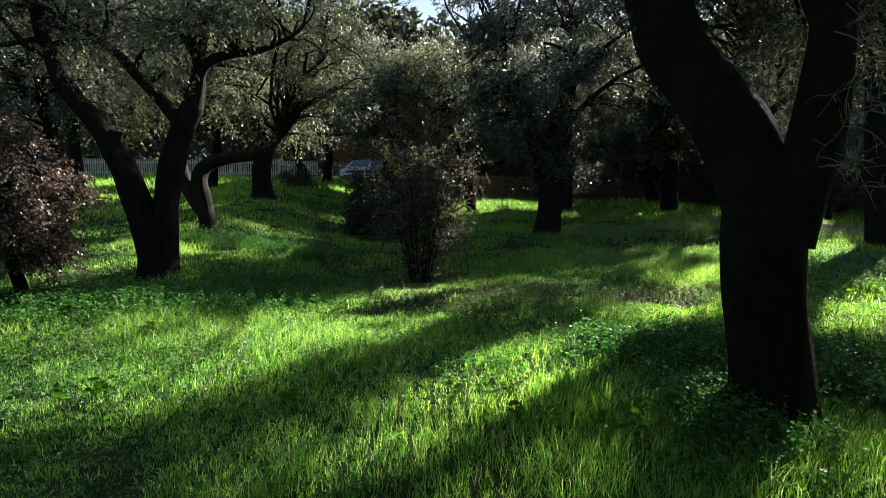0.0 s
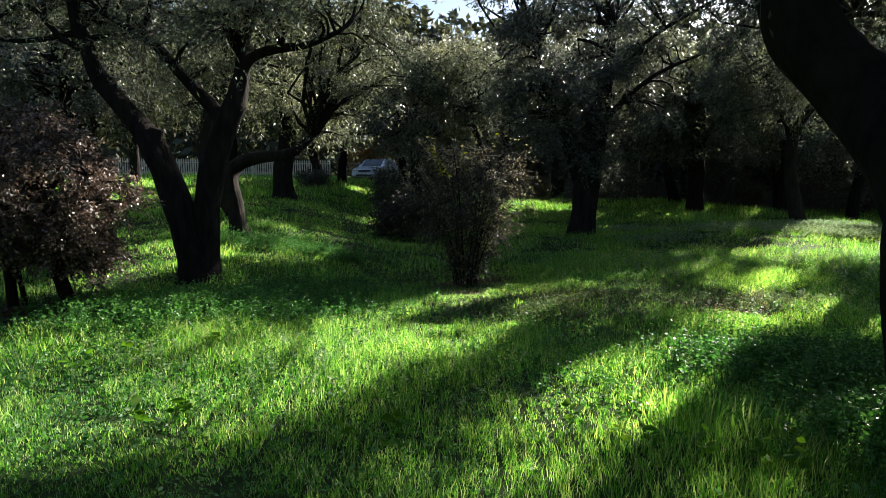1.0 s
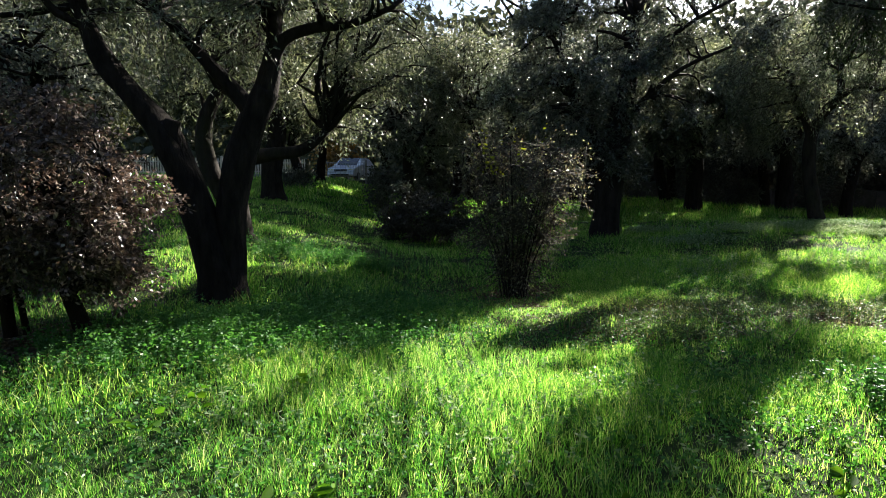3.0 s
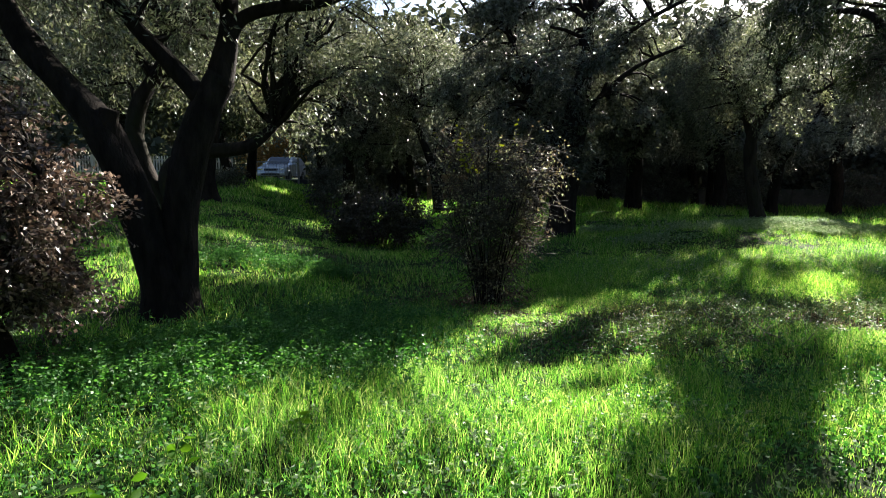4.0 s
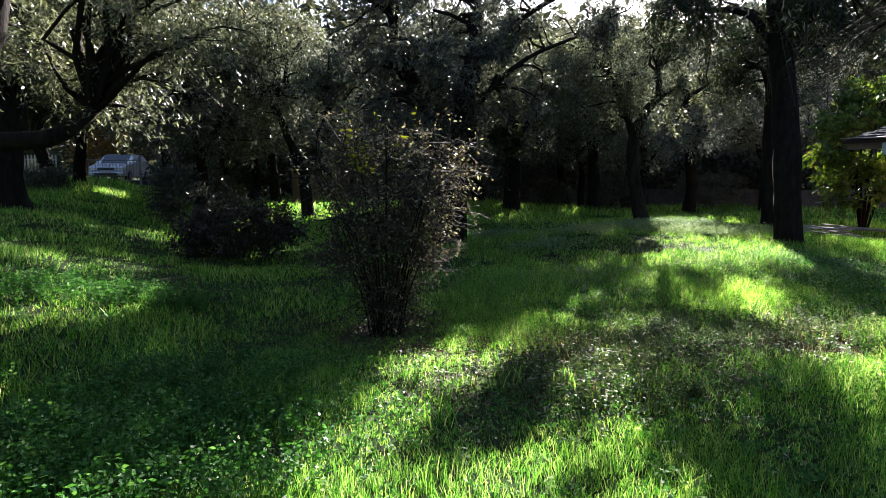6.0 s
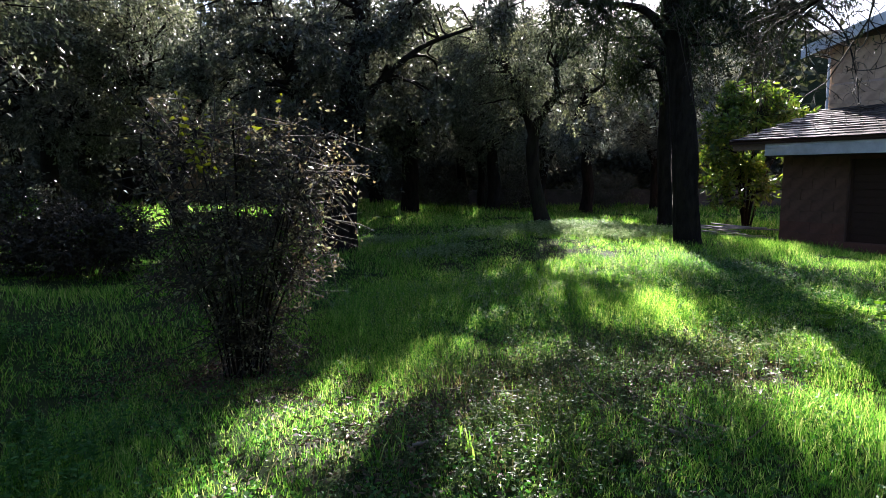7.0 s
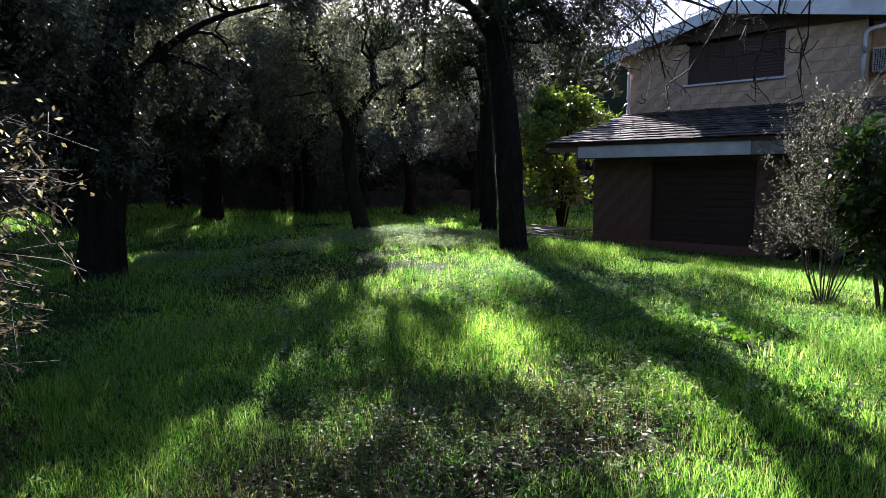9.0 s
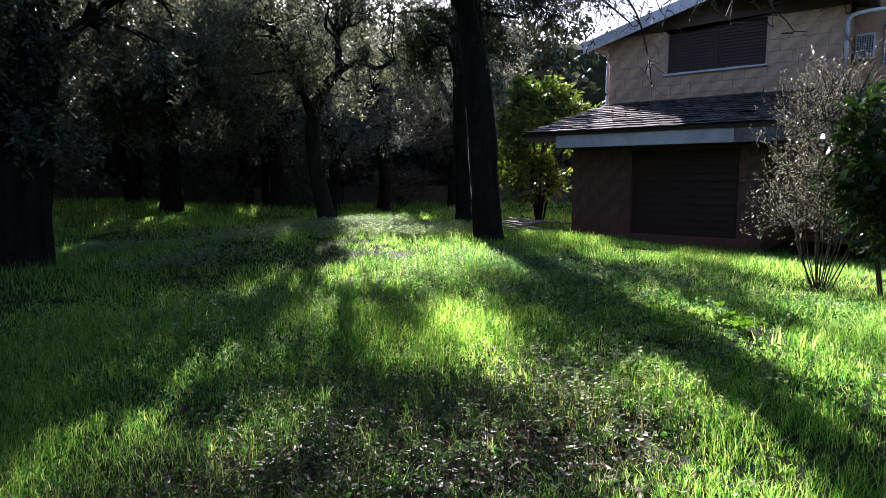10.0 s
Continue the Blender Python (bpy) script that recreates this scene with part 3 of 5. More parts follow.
weed_patch("nettles", "dark green nettle-like weeds in the shade of an olive", MAT["weed"], 21,
           [(-3.0, 7.2, 1.3, 1.1, 900), (-3.9, 6.7, 1.3, 0.9, 500), (-2.4, 8.3, 0.9, 0.9, 260), (-4.0, 11.6, 1.6, 0.8, 260), (-2.8, 11.4, 1.0, 0.4, 160)], 0.22, 0.034, 3, 9, slim=0.55)
weed_patch("nettles", "dark broad-leaved weeds round the foot of a thick trunk", MAT["weed"], 22,
           [(2.3, 4.6, 0.7, 0.9, 520), (3.0, 4.4, 0.8, 0.9, 400), (1.7, 3.5, 0.4, 0.6, 240), (1.5, 5.0, 0.5, 0.5, 120)], 0.24, 0.036, 3, 9, slim=0.55)
weed_patch("pale_weeds", "pale grey-green weeds on the low mound", MAT["pale_weed"], 23,
           [(8.2, 15.2, 1.1, 0.6, 800), (8.6, 14.3, 1.3, 0.9, 500), (6.2, 14.8, 1.6, 0.9, 260), (7.8, 13.4, 1.1, 0.8, 260), (10.0, 13.4, 0.9, 0.5, 60), (3.8, 15.6, 0.7, 0.5, 120), (4.2, 13.6, 0.9, 0.4, 90)], 0.18, 0.045, 3, 7, slim=0.42)
weed_patch("pale_weeds", "small grey-green weeds in the worn middle of the clearing", MAT["worn_weed"], 24,
           [(0.6, 7.1, 0.9, 0.7, 260), (1.5, 7.9, 1.8, 1.0, 620), (0.3, 7.4, 0.8, 0.5, 100), (3.2, 7.6, 0.7, 0.6, 120), (2.4, 9.0, 1.1, 0.5, 120)], 0.12, 0.032, 2, 7, slim=0.36)
weed_patch("pale_weeds", "small pale weeds scattered through the open grass", MAT["pale_weed"], 27,
           [(5.2, 10.2, 2.6, 1.8, 420), (3.0, 10.8, 2.0, 1.4, 220), (7.0, 8.4, 2.2, 1.4, 240), (3.8, 7.4, 1.2, 0.9, 160), (-1.8, 5.2, 2.2, 1.2, 200)], 0.13, 0.034, 2, 6, slim=0.42)
weed_patch("clover", "low clover-like leaves scattered in the grass", MAT["weed"], 25,
           [(-2.5, 5.0, 2.6, 1.6, 420), (0.5, 5.0, 1.6, 1.4, 320), (4.5, 8.5, 2.5, 2.0, 420), (7.5, 8.5, 2.2, 1.5, 260), (-5.5, 9.5, 2.0, 2.0, 200)], 0.11, 0.032, 2, 4)
weed_patch("broad_weeds", "a few tall light green broad-leaved weeds", MAT["low_broad"], 26,
           [(-2.35, 4.0, 0.15, 0.1, 4), (1.0, 3.3, 0.4, 0.2, 5), (0.2, 3.6, 0.4, 0.3, 3), (-1.2, 3.7, 0.6, 0.3, 3), (-3.0, 5.0, 0.9, 0.5, 5), (5.2, 7.3, 0.6, 0.4, 10)], 0.2, 0.075, 2, 3)


def blade_tuft(x, y, seed, count, h):
    rng = np.random.default_rng(seed)
    a = rng.uniform(0, 6.28, count)
    r = rng.uniform(0, 0.2, count)
    px, py = x + r * np.cos(a), y + r * np.sin(a)
    pz = ground_z(px, py)
    b = rng.uniform(0, 6.28, count)
    hh = h * rng.uniform(0.6, 1.1, count)
    d = hh * rng.uniform(0.1, 0.7, count)
    foot = np.stack([px, py, pz], -1)
    tip = foot + np.stack([np.cos(b) * d, np.sin(b) * d, hh], -1)
    mid = foot + (tip - foot) * 0.55 + np.stack([-np.cos(b) * d * 0.15, -np.sin(b) * d * 0.15, hh * 0.05], -1)
    side = np.stack([-np.sin(b), np.cos(b), 0 * b], -1) * 0.006
    V = np.stack([foot - side, foot + side, mid + side, mid - side, tip], 1).reshape(-1, 3)
    o = np.arange(count)[:, None] * 5
    F = np.concatenate([o + [0, 1, 2], o + [0, 2, 3], o + [3, 2, 4]], 0)
    ob = hang("grass_tuft", mesh_of("grass_tuft", V, F), MAT["grass"])
    tagged(ob, "tuft of tall upright light green grass blades", "grass", "tall tufts in the clearing", "stuff")


for i, (x, y, h) in enumerate([(0.95, 3.9, 0.22), (1.15, 3.75, 0.2), (0.8, 4.05, 0.18), (-0.3, 7.5, 0.17), (0.15, 7.35, 0.15), (-0.9, 7.2, 0.17), (3.9, 5.6, 0.22), (4.3, 5.9, 0.22), (4.9, 6.9, 0.19)]):
    blade_tuft(x, y, 40 + i, 36 if i < 3 else 22, h)


def clover_carpet():
    """Small round leaves on thin stalks, mixed through the turf of the clearing."""
    rng = np.random.default_rng(33)
    n = 90000
    x, y = on_plan(rng, n, -5.5, 8.5, 2.0, 12.0)
    d = np.minimum(np.hypot(x - 0.5, y - 4.5), np.hypot(x - 2.0, y - 7.5))
    ok = (d < 6) & (value_noise(x, y, 0.7, 34) + 0.5 * value_noise(x, y, 0.2, 35) > 0.72) & (rng.random(n) > bareness(x, y))
    x, y = x[ok], y[ok]
    m = len(x)
    base = np.stack([x, y, ground_z(x, y) + rng.uniform(0.03, 0.09, m)], -1)
    a = rng.uniform(0, 6.28, m)
    V, F = leaves(base, np.stack([np.cos(a), np.sin(a), rng.normal(0.1, 0.25, m)], -1), rng, 0.026, 0.022, 0.12)
    ob = hang("clover_carpet", mesh_of("clover_carpet", V, F), MAT["weed"])
    tagged(ob, "small clover leaves mixed through the turf", "undergrowth", kind="stuff")


clover_carpet()


def leaf_litter():
    rng = np.random.default_rng(31)
    n = 30000
    x = np.concatenate([rng.normal(1.6, 1.1, n // 2), rng.normal(-5.2, 0.9, n // 4), rng.normal(-0.35, 0.5, n // 4)])
    y = np.concatenate([rng.normal(7.9, 0.6, n // 2), rng.normal(6.9, 0.5, n // 4), rng.normal(10.2, 0.5, n // 4)])
    b = np.stack([x, y, ground_z(x, y) + rng.uniform(0.005, 0.03, n)], -1)
    a = rng.uniform(0, 6.28, n)
    V, F = leaves(b, np.stack([np.cos(a), np.sin(a), rng.normal(0, 0.2, n)], -1), rng, 0.05, 0.02)
    ob = hang("leaf_litter", mesh_of("leaf_litter", V, F), MAT["litter"])
    tagged(ob, "dry brown fallen leaves on worn ground", "leaf litter", kind="stuff")


leaf_litter()


def fallen_branch(points, radius, seed, forks):
    """A crooked stick lying in the worn grass, with a few side twigs."""
    rng = np.random.default_rng(seed)
    x, y = points[0]
    root = thing("fallen_branch", "bare grey fallen branch lying in the worn grass", "branch", x, y, gz(x, y) + 0.03, group="fallen branches")
    line = [(px - x, py - y, gz(px, py) - gz(x, y) + 0.015 * (i % 2), radius * (1 - 0.6 * i / len(points))) for i, (px, py) in enumerate(points)]
    hang("stem", gnarled(line, 8, 6, 0, seed, 0.1), MAT["lichen_twig"], root, smooth=True)
    c = curve_through(line, 6)
    for k in range(forks):
        foot = c[rng.integers(len(c) // 4, len(c) - 2), :3]
        way = np.array([rng.normal(), rng.normal(), 0.35])
        way /= np.linalg.norm(way)
        tip = foot + way * rng.uniform(0.15, 0.4)
        mid = (foot + tip) / 2 + rng.normal(size=3) * 0.03
        hang("twig", gnarled([(*foot, radius * 0.5), (*mid, radius * 0.4), (*tip, radius * 0.2)], 6, 4, 0, seed + k, 0.06), MAT["lichen_twig"], root, smooth=True)


fallen_branch([(1.26, 7.1), (1.22, 6.8), (1.31, 6.65), (1.55, 6.63), (1.72, 6.74)], 0.014, 61, 4)
fallen_branch([(0.75, 8.0), (1.0, 7.72), (1.05, 7.4), (1.3, 7.15)], 0.01, 62, 3)
fallen_branch([(-0.05, 7.55), (0.25, 7.45), (0.5, 7.2), (0.85, 7.15)], 0.011, 63, 3)

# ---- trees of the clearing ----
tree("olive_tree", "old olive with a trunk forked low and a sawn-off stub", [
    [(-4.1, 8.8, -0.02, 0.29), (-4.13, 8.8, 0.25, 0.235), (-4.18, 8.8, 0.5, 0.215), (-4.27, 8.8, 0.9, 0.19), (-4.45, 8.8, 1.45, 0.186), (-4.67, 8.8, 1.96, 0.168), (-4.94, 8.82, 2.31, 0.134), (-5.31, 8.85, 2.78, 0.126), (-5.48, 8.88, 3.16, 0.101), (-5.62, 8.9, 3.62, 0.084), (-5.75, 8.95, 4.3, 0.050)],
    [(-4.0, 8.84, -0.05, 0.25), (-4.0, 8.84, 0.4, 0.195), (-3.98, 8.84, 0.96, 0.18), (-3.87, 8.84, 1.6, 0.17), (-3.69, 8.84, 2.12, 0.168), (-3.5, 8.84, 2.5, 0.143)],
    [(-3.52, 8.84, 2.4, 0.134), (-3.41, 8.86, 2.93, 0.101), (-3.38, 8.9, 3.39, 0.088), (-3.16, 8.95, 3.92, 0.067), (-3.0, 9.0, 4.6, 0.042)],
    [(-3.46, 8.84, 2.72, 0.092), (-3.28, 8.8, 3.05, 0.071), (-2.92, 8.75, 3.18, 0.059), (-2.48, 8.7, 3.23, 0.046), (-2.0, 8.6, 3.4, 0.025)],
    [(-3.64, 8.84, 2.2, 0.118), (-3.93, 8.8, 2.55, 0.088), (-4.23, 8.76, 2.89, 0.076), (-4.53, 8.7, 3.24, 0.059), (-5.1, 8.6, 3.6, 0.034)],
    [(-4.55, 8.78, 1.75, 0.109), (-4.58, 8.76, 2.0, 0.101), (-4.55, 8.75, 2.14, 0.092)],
# the last, topmost cloud is unseen and added to block sky light
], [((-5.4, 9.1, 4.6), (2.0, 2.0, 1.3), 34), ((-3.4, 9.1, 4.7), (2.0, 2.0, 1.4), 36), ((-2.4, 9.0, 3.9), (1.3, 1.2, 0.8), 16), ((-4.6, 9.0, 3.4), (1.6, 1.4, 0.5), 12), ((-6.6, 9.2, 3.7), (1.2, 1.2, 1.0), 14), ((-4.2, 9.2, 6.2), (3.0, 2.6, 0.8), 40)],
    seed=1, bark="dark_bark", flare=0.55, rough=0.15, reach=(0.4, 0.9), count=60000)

tree("olive_tree", "small olive whose bent trunk arches sideways", [
    [(-4.75, 12.6, 0.42, 0.17), (-4.85, 12.6, 0.96, 0.16), (-4.94, 12.6, 1.44, 0.17), (-4.78, 12.6, 1.72, 0.14), (-4.37, 12.6, 1.87, 0.125), (-3.73, 12.65, 1.96, 0.1), (-3.3, 12.8, 2.3, 0.07)],
    [(-4.9, 12.62, 0.8, 0.15), (-5.2, 12.7, 1.25, 0.155), (-5.4, 12.75, 1.7, 0.16), (-5.48, 12.8, 2.2, 0.145), (-5.36, 12.85, 2.7, 0.125), (-5.1, 12.95, 3.2, 0.09), (-4.9, 13.1, 3.8, 0.05)],
# last cloud: extra crown above the view, added to darken the ground below
], [((-4.9, 13.2, 3.8), (1.9, 1.7, 1.1), 32), ((-3.2, 13.1, 3.1), (1.2, 1.2, 0.9), 16), ((-2.1, 12.7, 3.8), (1.1, 1.1, 0.9), 18), ((-4.0, 13.2, 5.4), (2.8, 2.4, 0.8), 40)], seed=2, count=40000, leaf_size=(0.085, 0.026))

tree("olive_tree", "thick dark olive overgrown with ivy", [
    [(2.6, 14.95, 0.12, 0.31), (2.66, 14.94, 0.6, 0.29), (2.68, 14.94, 1.01, 0.3), (2.77, 14.92, 2.0, 0.3), (2.93, 14.91, 2.99, 0.24), (3.09, 14.89, 3.83, 0.16), (3.2, 14.9, 4.8, 0.08)],
    [(2.6, 14.95, 1.5, 0.24), (2.3, 15.0, 2.3, 0.2), (2.0, 15.03, 3.0, 0.16), (1.7, 15.05, 3.7, 0.1), (1.4, 15.1, 4.6, 0.05)],
    [(2.85, 14.9, 2.5, 0.1), (3.4, 14.7, 3.2, 0.065), (4.1, 14.5, 3.8, 0.045), (5.0, 14.4, 4.2, 0.03), (5.7, 14.3, 4.5, 0.02)],
    [(3.09, 14.89, 3.7, 0.07), (3.8, 13.9, 4.5, 0.045), (4.7, 12.8, 5.0, 0.03), (5.0, 11.8, 5.3, 0.02)],
# clouds at 5.3 and 6.6 are added crown that only casts shade
], [((2.4, 15.0, 4.6), (2.4, 2.2, 1.6), 66), ((1.6, 15.0, 3.0), (1.3, 1.2, 0.8), 18), ((4.0, 14.7, 3.7), (1.5, 1.4, 1.1), 26), ((5.8, 14.3, 4.2), (1.3, 1.3, 1.0), 22), ((4.8, 12.0, 5.3), (0.4, 0.5, 0.3), 10), ((5.6, 13.1, 5.3), (0.4, 0.6, 0.3), 12), ((6.4, 14.2, 5.3), (0.45, 0.6, 0.3), 12), ((3.75, 10.7, 5.3), (0.5, 0.6, 0.3), 12), ((2.9, 14.9, 2.4), (0.55, 0.55, 0.9), 16), ((2.2, 14.8, 6.6), (3.2, 2.8, 0.9), 50)],
    seed=3, bark="dark_bark", leaf="ivy", reach=(0.35, 0.75), count=62000, leaf_size=(0.1, 0.036))

tree("olive_tree", "slender young olive with low leafy shoots", [
    [(1.12, 21.6, 0.2, 0.2), (1.05, 21.6, 0.7, 0.17), (0.98, 21.6, 1.3, 0.16), (0.86, 21.63, 1.8, 0.13), (0.5, 21.7, 2.8, 0.1), (0.2, 21.78, 3.7, 0.05)],
    [(0.98, 21.6, 1.35, 0.12), (1.22, 21.6, 1.9, 0.1), (1.45, 21.6, 2.6, 0.08), (1.75, 21.6, 3.5, 0.05)],
# the last two clouds are added to shade the grass on the left
], [((0.4, 21.7, 4.3), (2.0, 1.9, 1.4), 40), ((1.9, 21.6, 3.9), (1.5, 1.4, 1.1), 22), ((1.9, 21.4, 2.4), (0.7, 0.7, 0.4), 8), ((-0.3, 19.7, 4.7), (1.8, 1.5, 0.9), 40), ((-1.6, 20.6, 4.9), (1.5, 1.4, 0.9), 30)], seed=4, count=44000, leaf_size=(0.1, 0.034), bark="dark_bark")

tree("olive_tree", "dark straight-trunked olive at the back", [
    [(8.5, 22.8, 0.2, 0.31), (8.5, 22.78, 1.0, 0.28), (8.48, 22.77, 1.9, 0.27), (8.52, 22.77, 3.0, 0.22), (8.6, 22.8, 4.2, 0.12)],
    [(8.5, 22.77, 2.4, 0.16), (7.9, 22.8, 3.2, 0.12), (7.3, 22.9, 4.0, 0.07)],
    [(8.52, 22.77, 2.7, 0.15), (9.2, 22.6, 3.5, 0.1), (9.9, 22.5, 4.3, 0.06)],
    [(8.5, 22.7, 2.6, 0.12), (8.1, 21.9, 3.5, 0.09), (7.6, 21.0, 4.2, 0.06), (7.2, 20.2, 4.8, 0.03)],
], [((8.5, 22.8, 4.6), (2.8, 2.6, 1.8), 80), ((7.5, 22.6, 3.0), (1.4, 1.4, 0.9), 18), ((7.4, 20.5, 4.7), (2.0, 1.7, 1.1), 50), ((5.4, 20.4, 4.6), (1.7, 1.6, 1.0), 40), ((9.6, 20.6, 4.5), (1.6, 1.5, 0.9), 36)], seed=5, bark="dark_bark", count=44000, leaf_size=(0.17, 0.068))

tree("olive_tree", "leaning crooked olive on the low mound", [
    [(8.42, 15.85, 0.15, 0.21), (8.3, 15.95, 0.55, 0.18), (8.25, 16.01, 0.9, 0.165), (8.16, 16.11, 1.6, 0.15), (8.16, 16.12, 2.43, 0.14), (8.34, 15.95, 3.03, 0.11), (8.6, 15.8, 3.45, 0.09), (8.5, 15.75, 4.0, 0.06)],
    [(8.16, 16.12, 2.4, 0.11), (8.02, 16.27, 3.03, 0.085), (7.83, 16.45, 3.62, 0.065), (7.7, 16.6, 4.3, 0.04)],
    [(8.5, 15.85, 3.3, 0.08), (8.9, 15.6, 3.6, 0.06), (9.3, 15.4, 3.5, 0.045), (9.6, 15.2, 3.7, 0.03)],
], [((8.1, 16.2, 4.6), (2.0, 1.8, 1.3), 44), ((8.9, 15.5, 3.9), (1.3, 1.2, 0.8), 18), ((7.4, 16.4, 3.4), (1.0, 1.0, 0.8), 14), ((6.9, 17.8, 4.5), (0.8, 0.7, 0.5), 18)], seed=6, reach=(0.4, 0.9), droop=0.8, count=30000, leaf_size=(0.085, 0.026))

tree("pine_tree", "tall dark conifer with drooping sprays", [
    [(8.86, 12.23, 0.14, 0.27), (8.82, 12.28, 0.7, 0.245), (8.79, 12.31, 1.3, 0.245), (8.76, 12.34, 2.06, 0.24), (8.7, 12.42, 3.1, 0.225), (8.62, 12.52, 4.1, 0.205), (8.5, 12.65, 5.4, 0.17), (8.45, 12.75, 7.5, 0.11), (8.4, 12.8, 9.6, 0.04)],
    [(8.63, 12.5, 3.8, 0.1), (8.42, 12.72, 4.3, 0.09), (8.22, 12.93, 4.66, 0.075), (7.9, 13.25, 4.8, 0.06), (7.2, 13.5, 4.75, 0.04)],
    [(8.6, 12.5, 4.2, 0.09), (9.2, 12.2, 4.8, 0.075), (10.0, 11.7, 5.0, 0.055), (10.9, 11.2, 4.9, 0.03)],
    [(8.6, 12.5, 4.6, 0.08), (8.3, 11.8, 5.0, 0.07), (7.9, 11.0, 5.1, 0.05), (7.5, 10.2, 4.9, 0.03)],
    [(8.5, 12.6, 5.4, 0.07), (9.4, 13.0, 5.9, 0.055), (10.4, 13.4, 6.0, 0.03)],
], [((8.5, 12.7, 7.0), (2.8, 2.8, 2.2), 80), ((10.0, 11.8, 4.9), (1.5, 1.3, 0.7), 18), ((7.3, 12.5, 4.9), (1.7, 1.8, 0.9), 44), ((9.2, 12.2, 4.1), (0.7, 0.7, 0.7), 10)],
    leaf="conifer", bark="dark_bark", seed=7, leaf_size=(0.1, 0.025), count=54000, droop=0.9, reach=(0.5, 1.0), flare=0.3)

tree("pine_tree", "slim conifer standing behind a larger trunk", [
    [(11.4, 14.75, 0.1, 0.19), (11.37, 14.77, 1.1, 0.175), (11.32, 14.8, 2.4, 0.155), (11.28, 14.85, 4.0, 0.12), (11.2, 14.9, 6.0, 0.07), (11.2, 14.9, 7.6, 0.03)],
    [(11.3, 14.85, 3.4, 0.07), (10.7, 14.6, 4.0, 0.05), (10.1, 14.4, 4.1, 0.03)],
    [(11.3, 14.85, 3.6, 0.07), (12.0, 15.0, 4.2, 0.05), (12.8, 15.3, 4.7, 0.03)],
], [((11.2, 14.9, 5.6), (1.7, 1.7, 1.8), 36), ((10.6, 14.6, 4.2), (1.0, 1.0, 0.6), 12), ((13.0, 15.5, 4.9), (1.3, 1.3, 0.8), 22)], leaf="conifer", bark="dark_bark", seed=8, leaf_size=(0.095, 0.024), count=22000, droop=0.9, reach=(0.4, 0.8), flare=0.3)

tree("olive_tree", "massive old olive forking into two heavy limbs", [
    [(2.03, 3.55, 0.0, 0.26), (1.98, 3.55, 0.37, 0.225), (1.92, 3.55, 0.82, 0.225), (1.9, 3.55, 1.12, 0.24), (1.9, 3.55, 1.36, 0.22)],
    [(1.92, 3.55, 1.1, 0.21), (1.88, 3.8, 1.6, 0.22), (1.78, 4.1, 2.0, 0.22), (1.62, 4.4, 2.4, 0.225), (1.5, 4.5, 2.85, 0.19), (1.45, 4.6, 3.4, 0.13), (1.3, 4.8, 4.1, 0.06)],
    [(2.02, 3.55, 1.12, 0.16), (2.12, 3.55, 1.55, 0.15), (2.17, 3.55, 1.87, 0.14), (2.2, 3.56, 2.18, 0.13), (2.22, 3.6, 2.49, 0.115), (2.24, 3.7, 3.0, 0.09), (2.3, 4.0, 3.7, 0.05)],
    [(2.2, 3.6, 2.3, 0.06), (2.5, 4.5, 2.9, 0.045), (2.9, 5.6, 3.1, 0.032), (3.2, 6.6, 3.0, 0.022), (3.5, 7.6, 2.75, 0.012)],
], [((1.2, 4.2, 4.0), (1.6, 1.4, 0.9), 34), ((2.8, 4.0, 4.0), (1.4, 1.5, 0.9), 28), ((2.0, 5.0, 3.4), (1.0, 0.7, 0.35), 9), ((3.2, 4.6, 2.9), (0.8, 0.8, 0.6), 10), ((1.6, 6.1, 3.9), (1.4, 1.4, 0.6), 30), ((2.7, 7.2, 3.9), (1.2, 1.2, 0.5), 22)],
    # the darker ivy leaf puts backlit shade into this olive's crown
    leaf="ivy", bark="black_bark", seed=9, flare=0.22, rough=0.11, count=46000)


def crooked(rng, foot, d, ln, pull, steps=7, wander=0.28):
    line = [np.array(foot, float)]
    d = np.array(d, float)
    for _ in range(steps - 1):
        d = d + rng.normal(size=3) * wander + np.array(pull)
        d /= np.linalg.norm(d)
        line.append(line[-1] + d * ln / (steps - 1))
    return line


